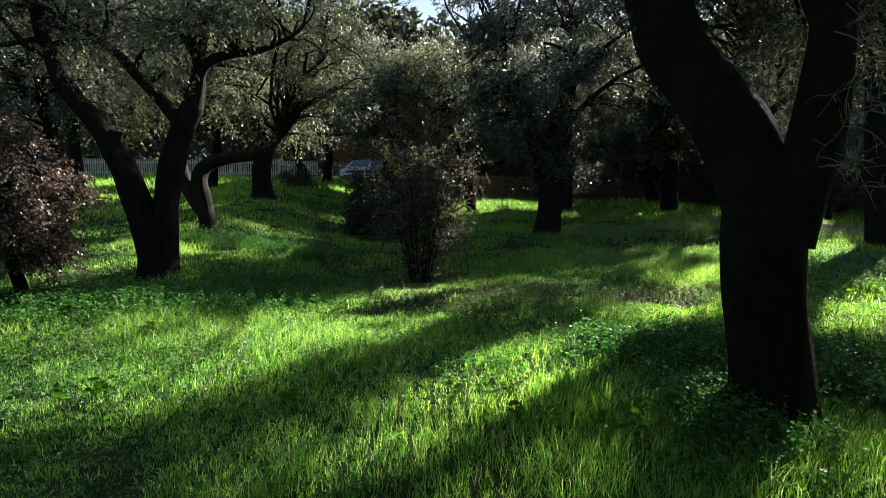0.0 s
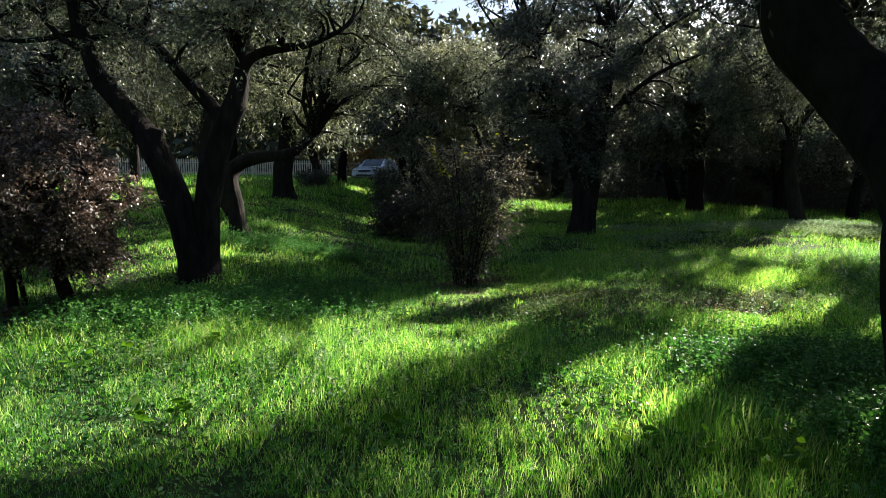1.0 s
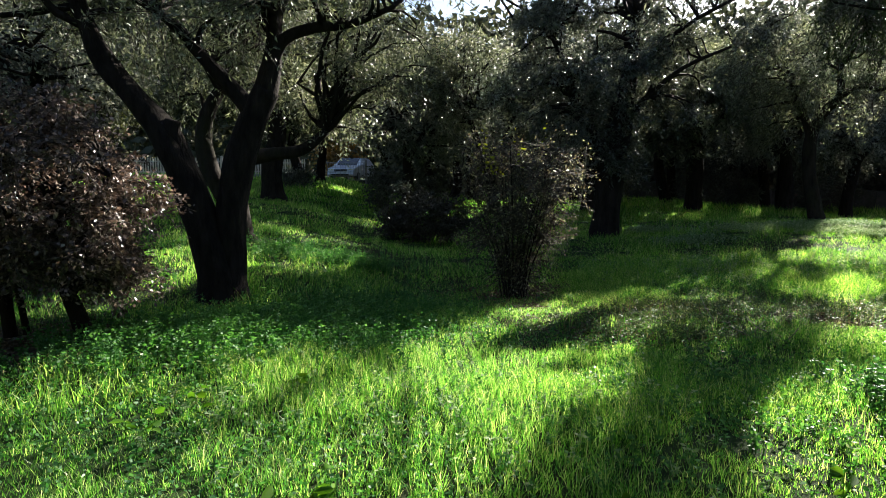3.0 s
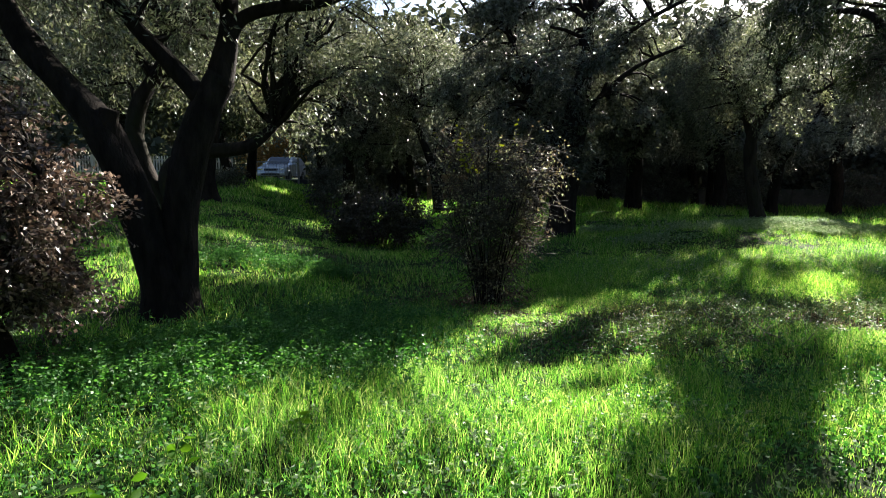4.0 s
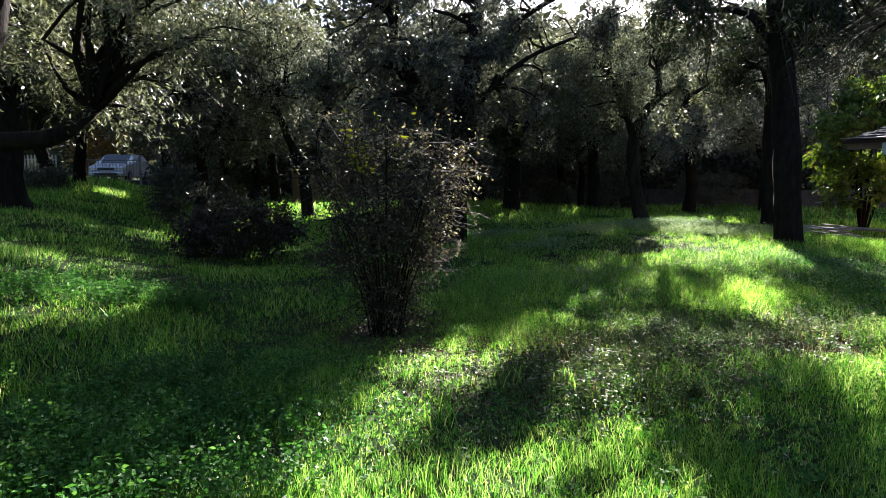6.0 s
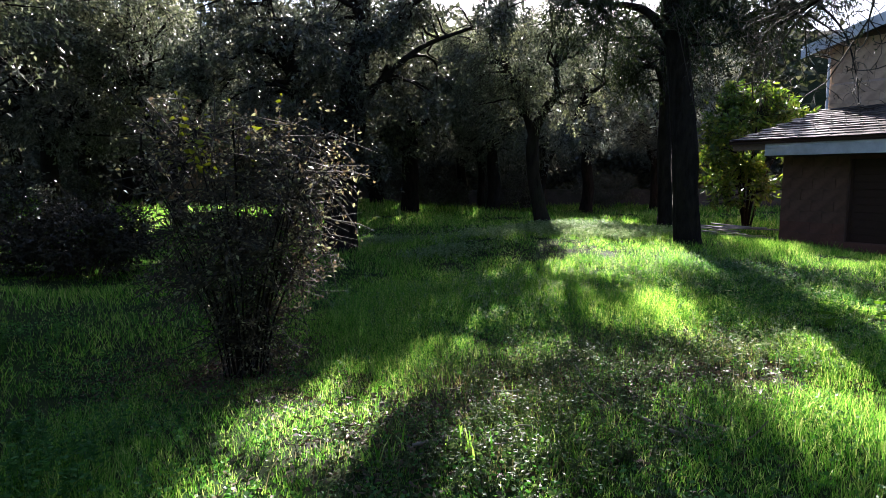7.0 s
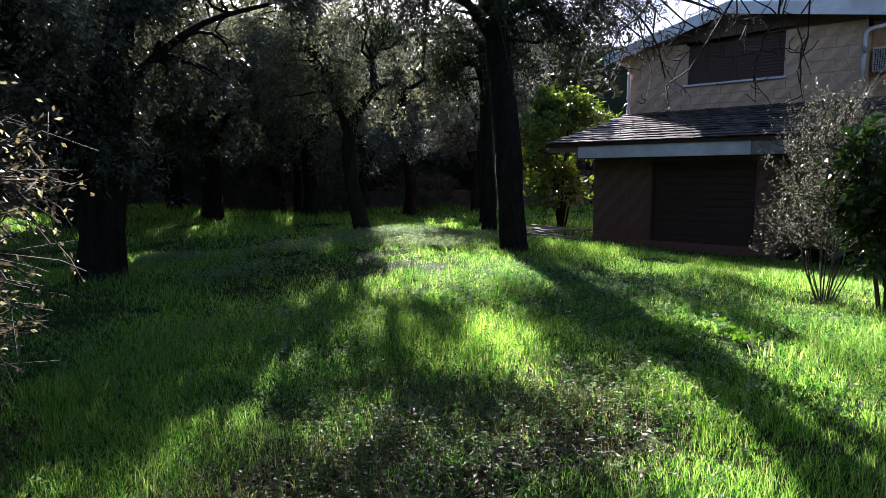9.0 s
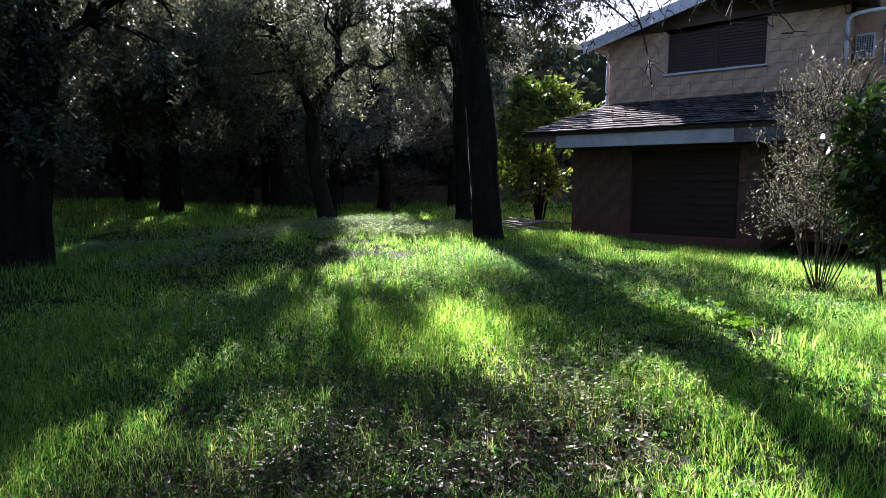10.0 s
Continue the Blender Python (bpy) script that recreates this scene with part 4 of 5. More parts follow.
def bare_bough():
    """Bare crooked twigs on the massive olive's long bough, and lichened ones on its upright limb."""
    root = bpy.data.objects["olive_tree.006"]
    off = np.array(root.matrix_world.translation)
    rng = np.random.default_rng(77)
    P, R = [], []
    for i in range(34):
        s = rng.uniform(0.25, 1)
        foot = (2.5 + 1.0 * s, 4.5 + 3.1 * s, 3.0 - 0.15 * s * s)
        d = rng.normal(size=3) * 0.55 + np.array([-0.1, 0.35, -0.25])
        arm = crooked(rng, foot, d, rng.uniform(0.6, 1.2), (0, 0, -0.05))
        P.append(arm)
        R.append(np.linspace(0.009, 0.004, 7))
        for _ in range(5):
            k = rng.integers(2, 7)
            hang_down = rng.random() < 0.35
            e = rng.normal(size=3) * 0.6 + np.array([0, 0.1, -1.0 if hang_down else -0.1])
            twig = crooked(rng, arm[k], e, rng.uniform(0.2, 0.55), (0, 0, -0.12 if hang_down else 0.02))
            P.append(twig)
            R.append(np.linspace(0.0048, 0.002, 7))
            for _ in range(3):
                m = rng.integers(2, 7)
                P.append(crooked(rng, twig[m], rng.normal(size=3), rng.uniform(0.04, 0.11), (0, 0, 0.05)))
                R.append(np.linspace(0.0036, 0.0024, 7))
    V, F = tubes(np.array(P) - off, np.array(R), 4)
    tagged(hang("bare_twig", mesh_of("bare_twig", V, F), MAT["dark_twig"], root, "bare knotty hanging twigs", smooth=True), kind="stuff")
    P, R = [], []
    for i in range(22):
        z = rng.uniform(1.3, 2.5)
        foot = (2.15 + rng.uniform(-0.08, 0.2), 3.4, z)
        arm = crooked(rng, foot, (rng.normal() * 0.7, -0.7, rng.normal() * 0.4), rng.uniform(0.25, 0.5), (0.1 * rng.normal(), 0.02, -0.16))
        P.append(arm)
        R.append(np.linspace(0.0036, 0.0016, 7))
        for _ in range(4):
            P.append(crooked(rng, arm[rng.integers(2, 6)], rng.normal(size=3), rng.uniform(0.06, 0.16), (0, 0, 0)))
            R.append(np.linspace(0.0022, 0.0012, 7))
    V, F = tubes(np.array(P) - off, np.array(R), 4)
    tagged(hang("lichened_twig", mesh_of("lichened_twig", V, F), MAT["lichen_twig"], root, "pale lichened twigs on a heavy limb", smooth=True), kind="stuff")


bpy.context.view_layer.update()
bare_bough()


def drooping_boughs():
    """Bare twiggy boughs that hang from the conifer towards the house."""
    root = bpy.data.objects["pine_tree"]
    off = np.array(root.matrix_world.translation)
    rng = np.random.default_rng(78)
    lines = [[(9.9, 11.75, 5.0, 0.03), (10.3, 11.0, 4.75, 0.024), (10.4, 10.4, 4.1, 0.018), (10.35, 10.1, 3.3, 0.012), (10.2, 9.95, 2.75, 0.006)],
             [(9.2, 12.2, 4.8, 0.045), (10.0, 11.0, 4.9, 0.035), (10.9, 10.0, 4.7, 0.025), (11.8, 9.2, 4.3, 0.012)],
             [(8.3, 11.8, 5.0, 0.04), (8.9, 10.8, 5.0, 0.03), (9.6, 9.9, 4.7, 0.02), (10.3, 9.2, 4.3, 0.01)],
             [(10.0, 11.7, 5.0, 0.035), (11.2, 11.6, 4.8, 0.025), (12.2, 11.2, 4.3, 0.014)]]
    P, R = [], []
    for k, line in enumerate(lines):
        rel = np.array(line)
        rel[:, :3] -= off
        hang("limb", gnarled(rel, 8, 5, 0, 30 + k, 0.08), MAT["dark_bark"], root, smooth=True)
        c = curve_through(line, 8)
        for _ in range(12 if k == 0 else 30):
            foot = c[rng.integers(len(c) // 5, len(c)), :3]
            arm = crooked(rng, foot, rng.normal(size=3) * 0.7 + np.array([0.1, -0.2, -0.3]), rng.uniform(0.25, 0.8), (0, 0, -0.1))
            P.append(arm)
            R.append(np.linspace(0.008, 0.003, 7))
            for _ in range(4):
                P.append(crooked(rng, arm[rng.integers(1, 7)], rng.normal(size=3) + np.array([0, 0, -0.4]), rng.uniform(0.1, 0.35), (0, 0, -0.08)))
                R.append(np.linspace(0.0045, 0.002, 7))
    V, F = tubes(np.array(P) - off, np.array(R), 3)
    tagged(hang("bare_twig", mesh_of("bare_twig", V, F), MAT["dark_twig"], root, "bare drooping twigs", smooth=True), kind="stuff")


drooping_boughs()

# ---- trees further back ----
# some of these trees are added to shade the grass before them
BACK = [
    (-5.7, 19.8, 0.29, 2.6), (-6.4, 29.0, 0.22, 2.4), (-6.1, 33.0, 0.22, 2.4), (-9.5, 15.5, 0.2, 2.2), (-13.0, 22.0, 0.24, 2.4), (-10.0, 27.0, 0.2, 2.4),
    (-1.8, 23.5, 0.22, 2.2), (-0.6, 27.2, 0.2, 2.3), (0.6, 33.0, 0.22, 2.6), (-2.8, 31.2, 0.2, 2.4), (4.4, 22.0, 0.24, 2.3), (1.2, 28.5, 0.2, 2.4), (6.0, 29.0, 0.24, 2.4), (11.2, 21.8, 0.22, 2.3), (13.5, 25.5, 0.14, 2.2),
    (19.4, 25.4, 0.26, 3.5), (20.0, 30.5, 0.24, 2.4), (24.5, 25.5, 0.26, 2.5), (11.5, 31.0, 0.22, 2.4), (16.0, 34.0, 0.24, 2.4), (27.5, 27.5, 0.24, 2.5),
    (-16.0, 31.0, 0.24, 2.4), (-19.0, 26.0, 0.24, 2.4), (14.7, 23.4, 0.2, 2.4), (18.7, 20.4, 0.24, 4.3), (9.6, 27.4, 0.22, 2.6), (15.0, 29.0, 0.22, 2.6),
]
for i, (x, y, r, h) in enumerate(BACK):
    rng = np.random.default_rng(500 + i)
    # picks the leaf copy whose colour is toned for sun or for shade
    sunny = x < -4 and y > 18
    lines = standing(x, y, h, r, (rng.normal(0, 0.25), rng.normal(0, 0.2)), i, 3, 1.3, 2.0)
    z = gz(x, y)
    tx, ty, tz = lines[0][-1][:3]
    far = y > 27
    tree("olive_tree", "sunlit olive by the garden fence" if sunny else "dark olive in the depth of the grove", lines,
         # the third, highest cloud is added overhead to close out sky light
         [((tx, ty, tz + 1.9), (3.2, 3.0, 1.9), 70 if far else 84), ((tx + rng.normal(0, 0.8), ty - 0.8, tz + 0.6), (2.0, 1.6, 0.9), 22), ((tx, ty, tz + 3.7), (2.8, 2.8, 0.9), 26)],
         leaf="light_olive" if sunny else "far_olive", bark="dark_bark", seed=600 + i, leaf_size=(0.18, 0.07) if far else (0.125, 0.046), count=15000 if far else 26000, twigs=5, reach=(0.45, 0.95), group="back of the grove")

# unseen olives added behind the way that is walked; dense crowns block sky light
for i, (x, y) in enumerate([(-7, -1), (-12, 4), (-3, -6), (4, -4), (9, -2), (12.5, 1), (15.5, 2.6), (6, 0.2), (-13, -4), (1, -11), (9, -9), (16, -5)]):
    lines = standing(x, y, 2.4, 0.24, (0.1, 0.1), 50 + i, 3, 1.3, 2.0)
    tx, ty, tz = lines[0][-1][:3]
    tree("olive_tree", "unseen olive added behind the walk to block sky light", lines, [((tx, ty, tz + 2.3), (3.4, 3.3, 2.6), 60)],
         bark="dark_bark", seed=800 + i, leaf_size=(0.5, 0.22), count=7000, twigs=5, reach=(0.5, 1.0), group="near side of the grove", shafts=False)

# tall trees outside the garden wall
for i, (x, y) in enumerate([(7.5, 38), (13.5, 39), (19.5, 38), (25.5, 36), (31, 31), (36, 16), (0.5, 41)]):
    lines = standing(x, y, 3.6, 0.3, (0.2, 0.1), 80 + i, 3, 1.6, 3.0)
    tx, ty, tz = lines[0][-1][:3]
    tree("tall_tree", "tall dark tree outside the garden wall", lines, [((tx, ty, tz + 2.8), (3.5, 3.2, 3.0), 70), ((tx, ty - 1.0, tz + 0.4), (2.6, 1.8, 1.2), 24)],
         leaf="far_leaf", bark="dark_bark", seed=900 + i, leaf_size=(0.34, 0.15), count=9000, twigs=4, reach=(0.6, 1.2), group="trees outside the wall")
# ---- shrubs ----


def shrub(name, label, x, y, stems, height, spread, leaf, seed, leaf_size, per_twig, twigs, clouds, bark="twig", stem_r=0.018, droop=0.3, category="shrub", bare=0.0, reach=(0.25, 0.55), bow=0.25, low=0.18, twig_mat="twig"):
    """A many-stemmed shrub: stems fanning from one foot, twigs and leaves."""
    rng = np.random.default_rng(seed)
    z = gz(x, y)
    lines = []
    for i in range(stems):
        a = i * 6.283 / stems + rng.normal(0, 0.25)
        s = spread * rng.uniform(0.5, 1.05)
        h = height * rng.uniform(0.65, 1.05)
        dx, dy = math.cos(a), math.sin(a)
        f = rng.uniform(0.03, 0.17)
        r = stem_r * rng.uniform(0.7, 1.2)
        lines.append([(x + dx * f, y + dy * f, z, r), (x + dx * (f + s * low), y + dy * (f + s * low), z + h * 0.3, r * 0.9),
                      (x + dx * (f + s * (0.5 - bow * 0.3)), y + dy * (f + s * (0.5 - bow * 0.3)), z + h * 0.65, r * 0.7), (x + dx * s, y + dy * s, z + h, r * 0.35)])
    root = tree(name, label, lines, clouds, leaf=leaf, bark=bark, seed=seed, leaf_size=leaf_size, per_twig=per_twig, twigs=twigs, droop=droop, category=category,
                flare=0.0, group="", shafts=False, twig_mat=twig_mat, reach=reach, rough=0.04, bare=bare)
    for ob in root.children:
        if ob.name.split(".")[0] in ("trunk", "limb"):
            ob.name = "stem"
    return root


zb = gz(-0.34, 10.02)
centre_bush = shrub("vase_shaped_shrub", "many-stemmed shrub with sparse brown and green leaves", -0.34, 10.02, 32, 2.1, 0.75, "brown_leaf", 41, (0.042, 0.024), 10, 11,
      [((-0.3, 10.02, zb + 1.66), (0.85, 0.8, 0.62), 76), ((-0.34, 10.02, zb + 1.05), (0.6, 0.55, 0.3), 34), ((-0.34, 10.02, zb + 0.48), (0.28, 0.28, 0.3), 22)], bark="dark_bark", stem_r=0.0085, droop=0.25, bare=0.35, low=0.13, twig_mat="dark_twig")


def bush_shoots():
    """Upright shoots with yellow-green leaves that stand out over the shrub."""
    rng = np.random.default_rng(43)
    off = np.array(centre_bush.matrix_world.translation)
    P, R, B, W = [], [], [], []
    for i in range(9):
        a = rng.uniform(0, 6.28)
        foot = np.array([-0.32 + 0.5 * math.cos(a), 10.02 + 0.5 * math.sin(a), zb + 1.75])
        top = foot + np.array([0.25 * math.cos(a), 0.25 * math.sin(a), rng.uniform(0.35, 0.95)])
        line = [foot + (top - foot) * t + np.array([0, 0, 0.05 * math.sin(3 * t)]) for t in np.linspace(0, 1, 6)]
        P.append(line)
        R.append(np.linspace(0.006, 0.002, 6))
        for t in np.linspace(0.15, 1, 11):
            B.append(foot + (top - foot) * t)
            b = rng.uniform(0, 6.28)
            W.append((math.cos(b), math.sin(b), -0.2))
    V, F = tubes(np.array(P) - off, np.array(R), 4)
    tagged(hang("shoot", mesh_of("shoot", V, F), MAT["twig"], centre_bush), kind="stuff")
    V, F = leaves(np.array(B) - off, np.array(W), rng, 0.065, 0.042, 0.15, True)
    hang("shoot_leaves", mesh_of("shoot_leaves", V, F), MAT["yellow_leaf"], centre_bush, "yellow-green leaves on upright shoots")


bpy.context.view_layer.update()
bush_shoots()

# a rusty-leaved shrub with a short leaning trunk
tree("rusty_shrub", "dense shrub with rust-brown dry leaves on a leaning stem", [
    [(-4.68, 6.85, 0.08, 0.075), (-4.8, 6.9, 0.3, 0.07), (-4.95, 6.98, 0.6, 0.055), (-5.0, 7.0, 1.1, 0.045), (-5.05, 7.0, 1.7, 0.03), (-5.0, 7.0, 2.2, 0.015)],
    [(-5.5, 7.1, 0.05, 0.06), (-5.55, 7.1, 0.7, 0.05), (-5.7, 7.1, 1.4, 0.035), (-5.75, 7.1, 2.1, 0.015)],
    [(-4.95, 6.98, 0.6, 0.04), (-4.6, 6.9, 1.0, 0.03), (-4.45, 6.9, 1.5, 0.02)],
    [(-5.3, 7.0, 0.1, 0.03), (-5.25, 6.8, 0.8, 0.025), (-5.2, 6.7, 1.5, 0.02)],
], [((-5.1, 7.0, 1.35), (0.95, 0.8, 0.85), 120), ((-6.0, 7.2, 1.3), (0.9, 0.8, 0.85), 80), ((-4.75, 6.95, 0.75), (0.6, 0.5, 0.35), 26)],
    leaf="rusty", bark="dark_bark", seed=51, leaf_size=(0.045, 0.027), per_twig=20, twigs=11, droop=0.35, category="shrub", flare=0.2, group="", shafts=False, reach=(0.2, 0.4))

zd = gz(-1.38, 15.3)
shrub("low_shrub", "low dark rounded shrub", -1.38, 15.3, 9, 1.0, 0.8, "dark_shrub", 61, (0.06, 0.035), 15, 9,
      [((-1.38, 15.3, zd + 0.5), (1.05, 0.85, 0.5), 90)], droop=0.2)
zs = gz(9.0, 7.38)
shrub("silvery_shrub", "silvery olive shrub of slim upright stems", 9.1, 7.26, 17, 2.3, 0.8, "silver", 62, (0.042, 0.012), 12, 8,
      [((9.13, 7.22, zs + 1.65), (0.78, 0.78, 0.85), 80), ((9.1, 7.26, zs + 0.95), (0.65, 0.65, 0.4), 26)], stem_r=0.009, droop=-0.5, reach=(0.25, 0.6), low=0.32, twig_mat="dark_twig")
zs = gz(8.9, 6.1)
shrub("broad_leaved_shrub", "dark evergreen shrub with large glossy leaves", 8.75, 6.5, 6, 2.2, 0.6, "dark_broad", 63, (0.15, 0.06), 9, 7,
      [((8.75, 6.45, zs + 1.7), (0.75, 0.75, 0.75), 60), ((8.75, 6.5, zs + 1.0), (0.6, 0.6, 0.4), 20)], stem_r=0.018, droop=0.2, reach=(0.2, 0.4))
zl = gz(19.6, 17.3)
shrub("loquat", "bright green broad-leaved bush beside the house", 19.6, 17.6, 6, 4.0, 1.1, "broad", 64, (0.24, 0.085), 9, 7,
      [((19.6, 17.6, zl + 4.3), (1.1, 1.2, 0.9), 34), ((18.9, 17.9, zl + 3.2), (1.3, 1.2, 1.0), 34), ((20.2, 16.7, zl + 3.7), (0.9, 0.8, 0.9), 20), ((19.0, 17.6, zl + 1.7), (1.3, 1.2, 0.9), 30), ((20.0, 18.6, zl + 4.9), (1.0, 1.0, 0.6), 14)],
      stem_r=0.05, bark="dark_bark", droop=0.4, reach=(0.3, 0.7), category="bush")
for i, (x, y, w, h) in enumerate([(-6.2, 26.4, 0.7, 0.6), (-2.45, 20.2, 0.55, 1.5), (-1.0, 26.5, 0.9, 1.5), (11.2, 24.3, 0.6, 1.0), (6.6, 27.0, 1.6, 1.6), (12.0, 28.5, 1.8, 1.8), (17.5, 29.0, 2.0, 1.8), (22.5, 27.0, 2.0, 1.8)]):
    z = gz(x, y)
    shrub("shrub", "dark leafy shrub under the trees", x, y, 6, h, w * 0.7, "ivy", 70 + i, (0.08, 0.045), 12, 8, [((x, y, z + h * 0.6), (w, w * 0.8, h * 0.5), int(30 * w + 16))], droop=0.2)

# ---- hedge, fences, wall along the far side ----


def hedge(name, label, pts, height, depth, leaf, seed, count, size):
    rng = np.random.default_rng(seed)
    pts = np.array(pts, float)
    seg = np.linalg.norm(np.diff(pts, axis=0), axis=1)
    cum = np.concatenate([[0], seg.cumsum()])
    s = rng.uniform(0, cum[-1], count)
    k = np.clip(np.searchsorted(cum, s) - 1, 0, len(seg) - 1)
    p = pts[k] + (pts[k + 1] - pts[k]) * ((s - cum[k]) / seg[k])[:, None]
    p = p + rng.normal(size=(count, 2)) * depth * 0.45
    top = height * (0.8 + 0.35 * value_noise(s, s * 0, 1.6, seed) + 0.15 * value_noise(s, s * 0, 0.5, seed + 1))
    z = ground_z(p[:, 0], p[:, 1]) + top * rng.uniform(0, 1, count) ** 0.7
    at = np.column_stack([p, z])
    at = at[~in_shaft(at)]
    count = len(at)
    V, F = leaves(at, unit(rng, count) + np.array([0, 0, -0.2]), rng, size, size * 0.5)
    ob = hang(name, mesh_of(name, V, F), MAT[leaf])
    return tagged(ob, label, "hedge", kind="stuff")


hedge("hedge", "dark overgrown hedge closing the grove", [(-2.2, 37.5), (4.5, 34.5), (12, 36), (20, 35), (28, 31), (34, 24), (36, 14)], 3.6, 1.6, "ivy", 81, 48000, 0.37)
hedge("far_trees", "sunlit trees beyond the garden fence", [(-48, 44), (-30, 50), (-14, 54), (2, 54), (16, 52), (34, 46), (50, 34)], 13.0, 4.0, "far_leaf", 82, 40000, 1.0)
hedge("autumn_tree", "orange-brown autumn foliage behind the parked car", [(-7.6, 45.5), (-5.0, 46.0)], 5.0, 1.2, "autumn", 83, 7000, 0.2)


def wooded_ridge():
    """Distant wooded rise that closes the view all round."""
    rng = np.random.default_rng(88)
    n, rows = 260, 9
    a = np.linspace(0, 2 * np.pi, n, endpoint=False)
    crest = 20 + 2.5 * np.sin(5 * a) + 1.6 * np.sin(13 * a + 1) + rng.normal(0, 0.7, n)
    t = np.linspace(0, 1, rows)
    R = 78 + 22 * t[None] + rng.normal(0, 0.6, (n, rows))
    Z = crest[:, None] * np.sin(t[None] * np.pi / 2) ** 0.7 - 1.0
    V = np.stack([R * np.cos(a)[:, None], 12 + R * np.sin(a)[:, None], Z], -1).reshape(-1, 3)
    idx = np.arange(n * rows).reshape(n, rows)
    nx = np.roll(idx, -1, axis=0)
    F = np.stack([idx[:, :-1], nx[:, :-1], nx[:, 1:], idx[:, 1:]], -1).reshape(-1, 4)
    tagged(hang("backdrop", mesh_of("backdrop", V, F), MAT["ridge"]), "dark wooded rise far beyond the grove", "woods", kind="structure")


wooded_ridge()


def garden_wall():
    root = thing("garden_wall", "low dark garden wall below the hedge", "wall", kind="structure")
    pts = [(5.5, 31.6), (13, 33.4), (20, 32.6), (27, 29.0), (32, 23.0)]
    for (xa, ya), (xb, yb) in zip(pts, pts[1:]):
        ln = math.hypot(xb - xa, yb - ya)
        n = int(ln / 2.0)
        for i in range(n):
            t0, t1 = i / n, (i + 1) / n
            cx, cy = xa + (xb - xa) * (t0 + t1) / 2, ya + (yb - ya) * (t0 + t1) / 2
            ob = part("panel", boxed(-ln / n / 2 + 0.01, ln / n / 2 - 0.01, -0.1, 0.1, -0.3, 1.0, 0.02), MAT["dark_wall"], root)
            ob.matrix_basis = pose(cx, cy, gz(cx, cy), 0, 0, math.degrees(math.atan2(yb - ya, xb - xa)))
    post = part("post", boxed(-0.03, 0.03, -0.03, 0.03, 0, 2.2, 0.008), MAT["metal"], root, "pale metal post")
    post.matrix_basis = pose(9.3, 31.9, gz(9.3, 31.9))


garden_wall()


def picket_fence():
    """A pale picket fence between square posts, with a low kerb."""
    root = thing("picket_fence", "pale picket fence at the end of the grove", "fence", kind="structure")
    xs = np.arange(-34.0, -6.9, 2.4)

    def line_y(x):
        return 38.0 + 0.02 * (x + 20)

    V, F, o = [], [], 0
    for i, xa in enumerate(xs[:-1]):
        xb = xs[i + 1]
        ya, yb = line_y(xa), line_y(xb)
        z0 = gz(xa, ya)
        p = part("post", boxed(-0.05, 0.05, -0.05, 0.05, -0.2, 1.15, 0.01), MAT["pale_fence"], root)
        p.matrix_basis = pose(xa, ya, z0)
        for h in (0.25, 0.85):
            r = part("rail", boxed(0, xb - xa, -0.02, 0.02, h - 0.03, h + 0.03, 0.006), MAT["pale_fence"], root)
            r.matrix_basis = pose(xa, ya + 0.03, z0)
        kerb = part("kerb", boxed(0, xb - xa, -0.08, 0.08, -0.3, 0.1, 0.015), MAT["concrete"], root)
        kerb.matrix_basis = pose(xa, ya + 0.02, z0)
        for x in np.arange(xa + 0.1, xb - 0.05, 0.14):
            y = line_y(x)
            c = np.array([[-0.035, -0.012, 0.08], [0.035, -0.012, 0.08], [0.035, 0.012, 0.08], [-0.035, 0.012, 0.08], [-0.035, -0.012, 1.02], [0.035, -0.012, 1.02], [0.035, 0.012, 1.02], [-0.035, 0.012, 1.02], [0, -0.012, 1.09], [0, 0.012, 1.09]])
            V.append(c + np.array([x, y, z0]))
            f = np.array([[0, 1, 5, 4], [1, 2, 6, 5], [2, 3, 7, 6], [3, 0, 4, 7], [4, 5, 8, 8], [6, 7, 9, 9], [5, 6, 9, 8], [7, 4, 8, 9]])
            F.append(f + o)
            o += 10
    V, F = np.vstack(V), np.vstack(F)
    me = bpy.data.meshes.new("pickets")
    me.from_pydata(V.tolist(), [], [list(dict.fromkeys(f)) for f in F.tolist()])
    tagged(hang("pickets", me, MAT["pale_fence"], root), kind="stuff")


picket_fence()


def metal_gate():
    root = thing("metal_gate", "pale metal bar gate in front of the parked car", "gate", -5.4, 38.1, gz(-5.4, 38.1))
    for x in (-1.35, 1.35):
        part("gate_post", boxed(x - 0.06, x + 0.06, -0.06, 0.06, -0.1, 1.35, 0.01), MAT["metal"], root)
    for h in (0.15, 1.15):
        part("rail", boxed(-1.29, 1.29, -0.02, 0.02, h - 0.025, h + 0.025, 0.005), MAT["metal"], root)
    for x in np.linspace(-1.2, 1.2, 17):
        part("bar", boxed(x - 0.011, x + 0.011, -0.011, 0.011, 0.17, 1.13, 0.003), MAT["metal"], root)


metal_gate()


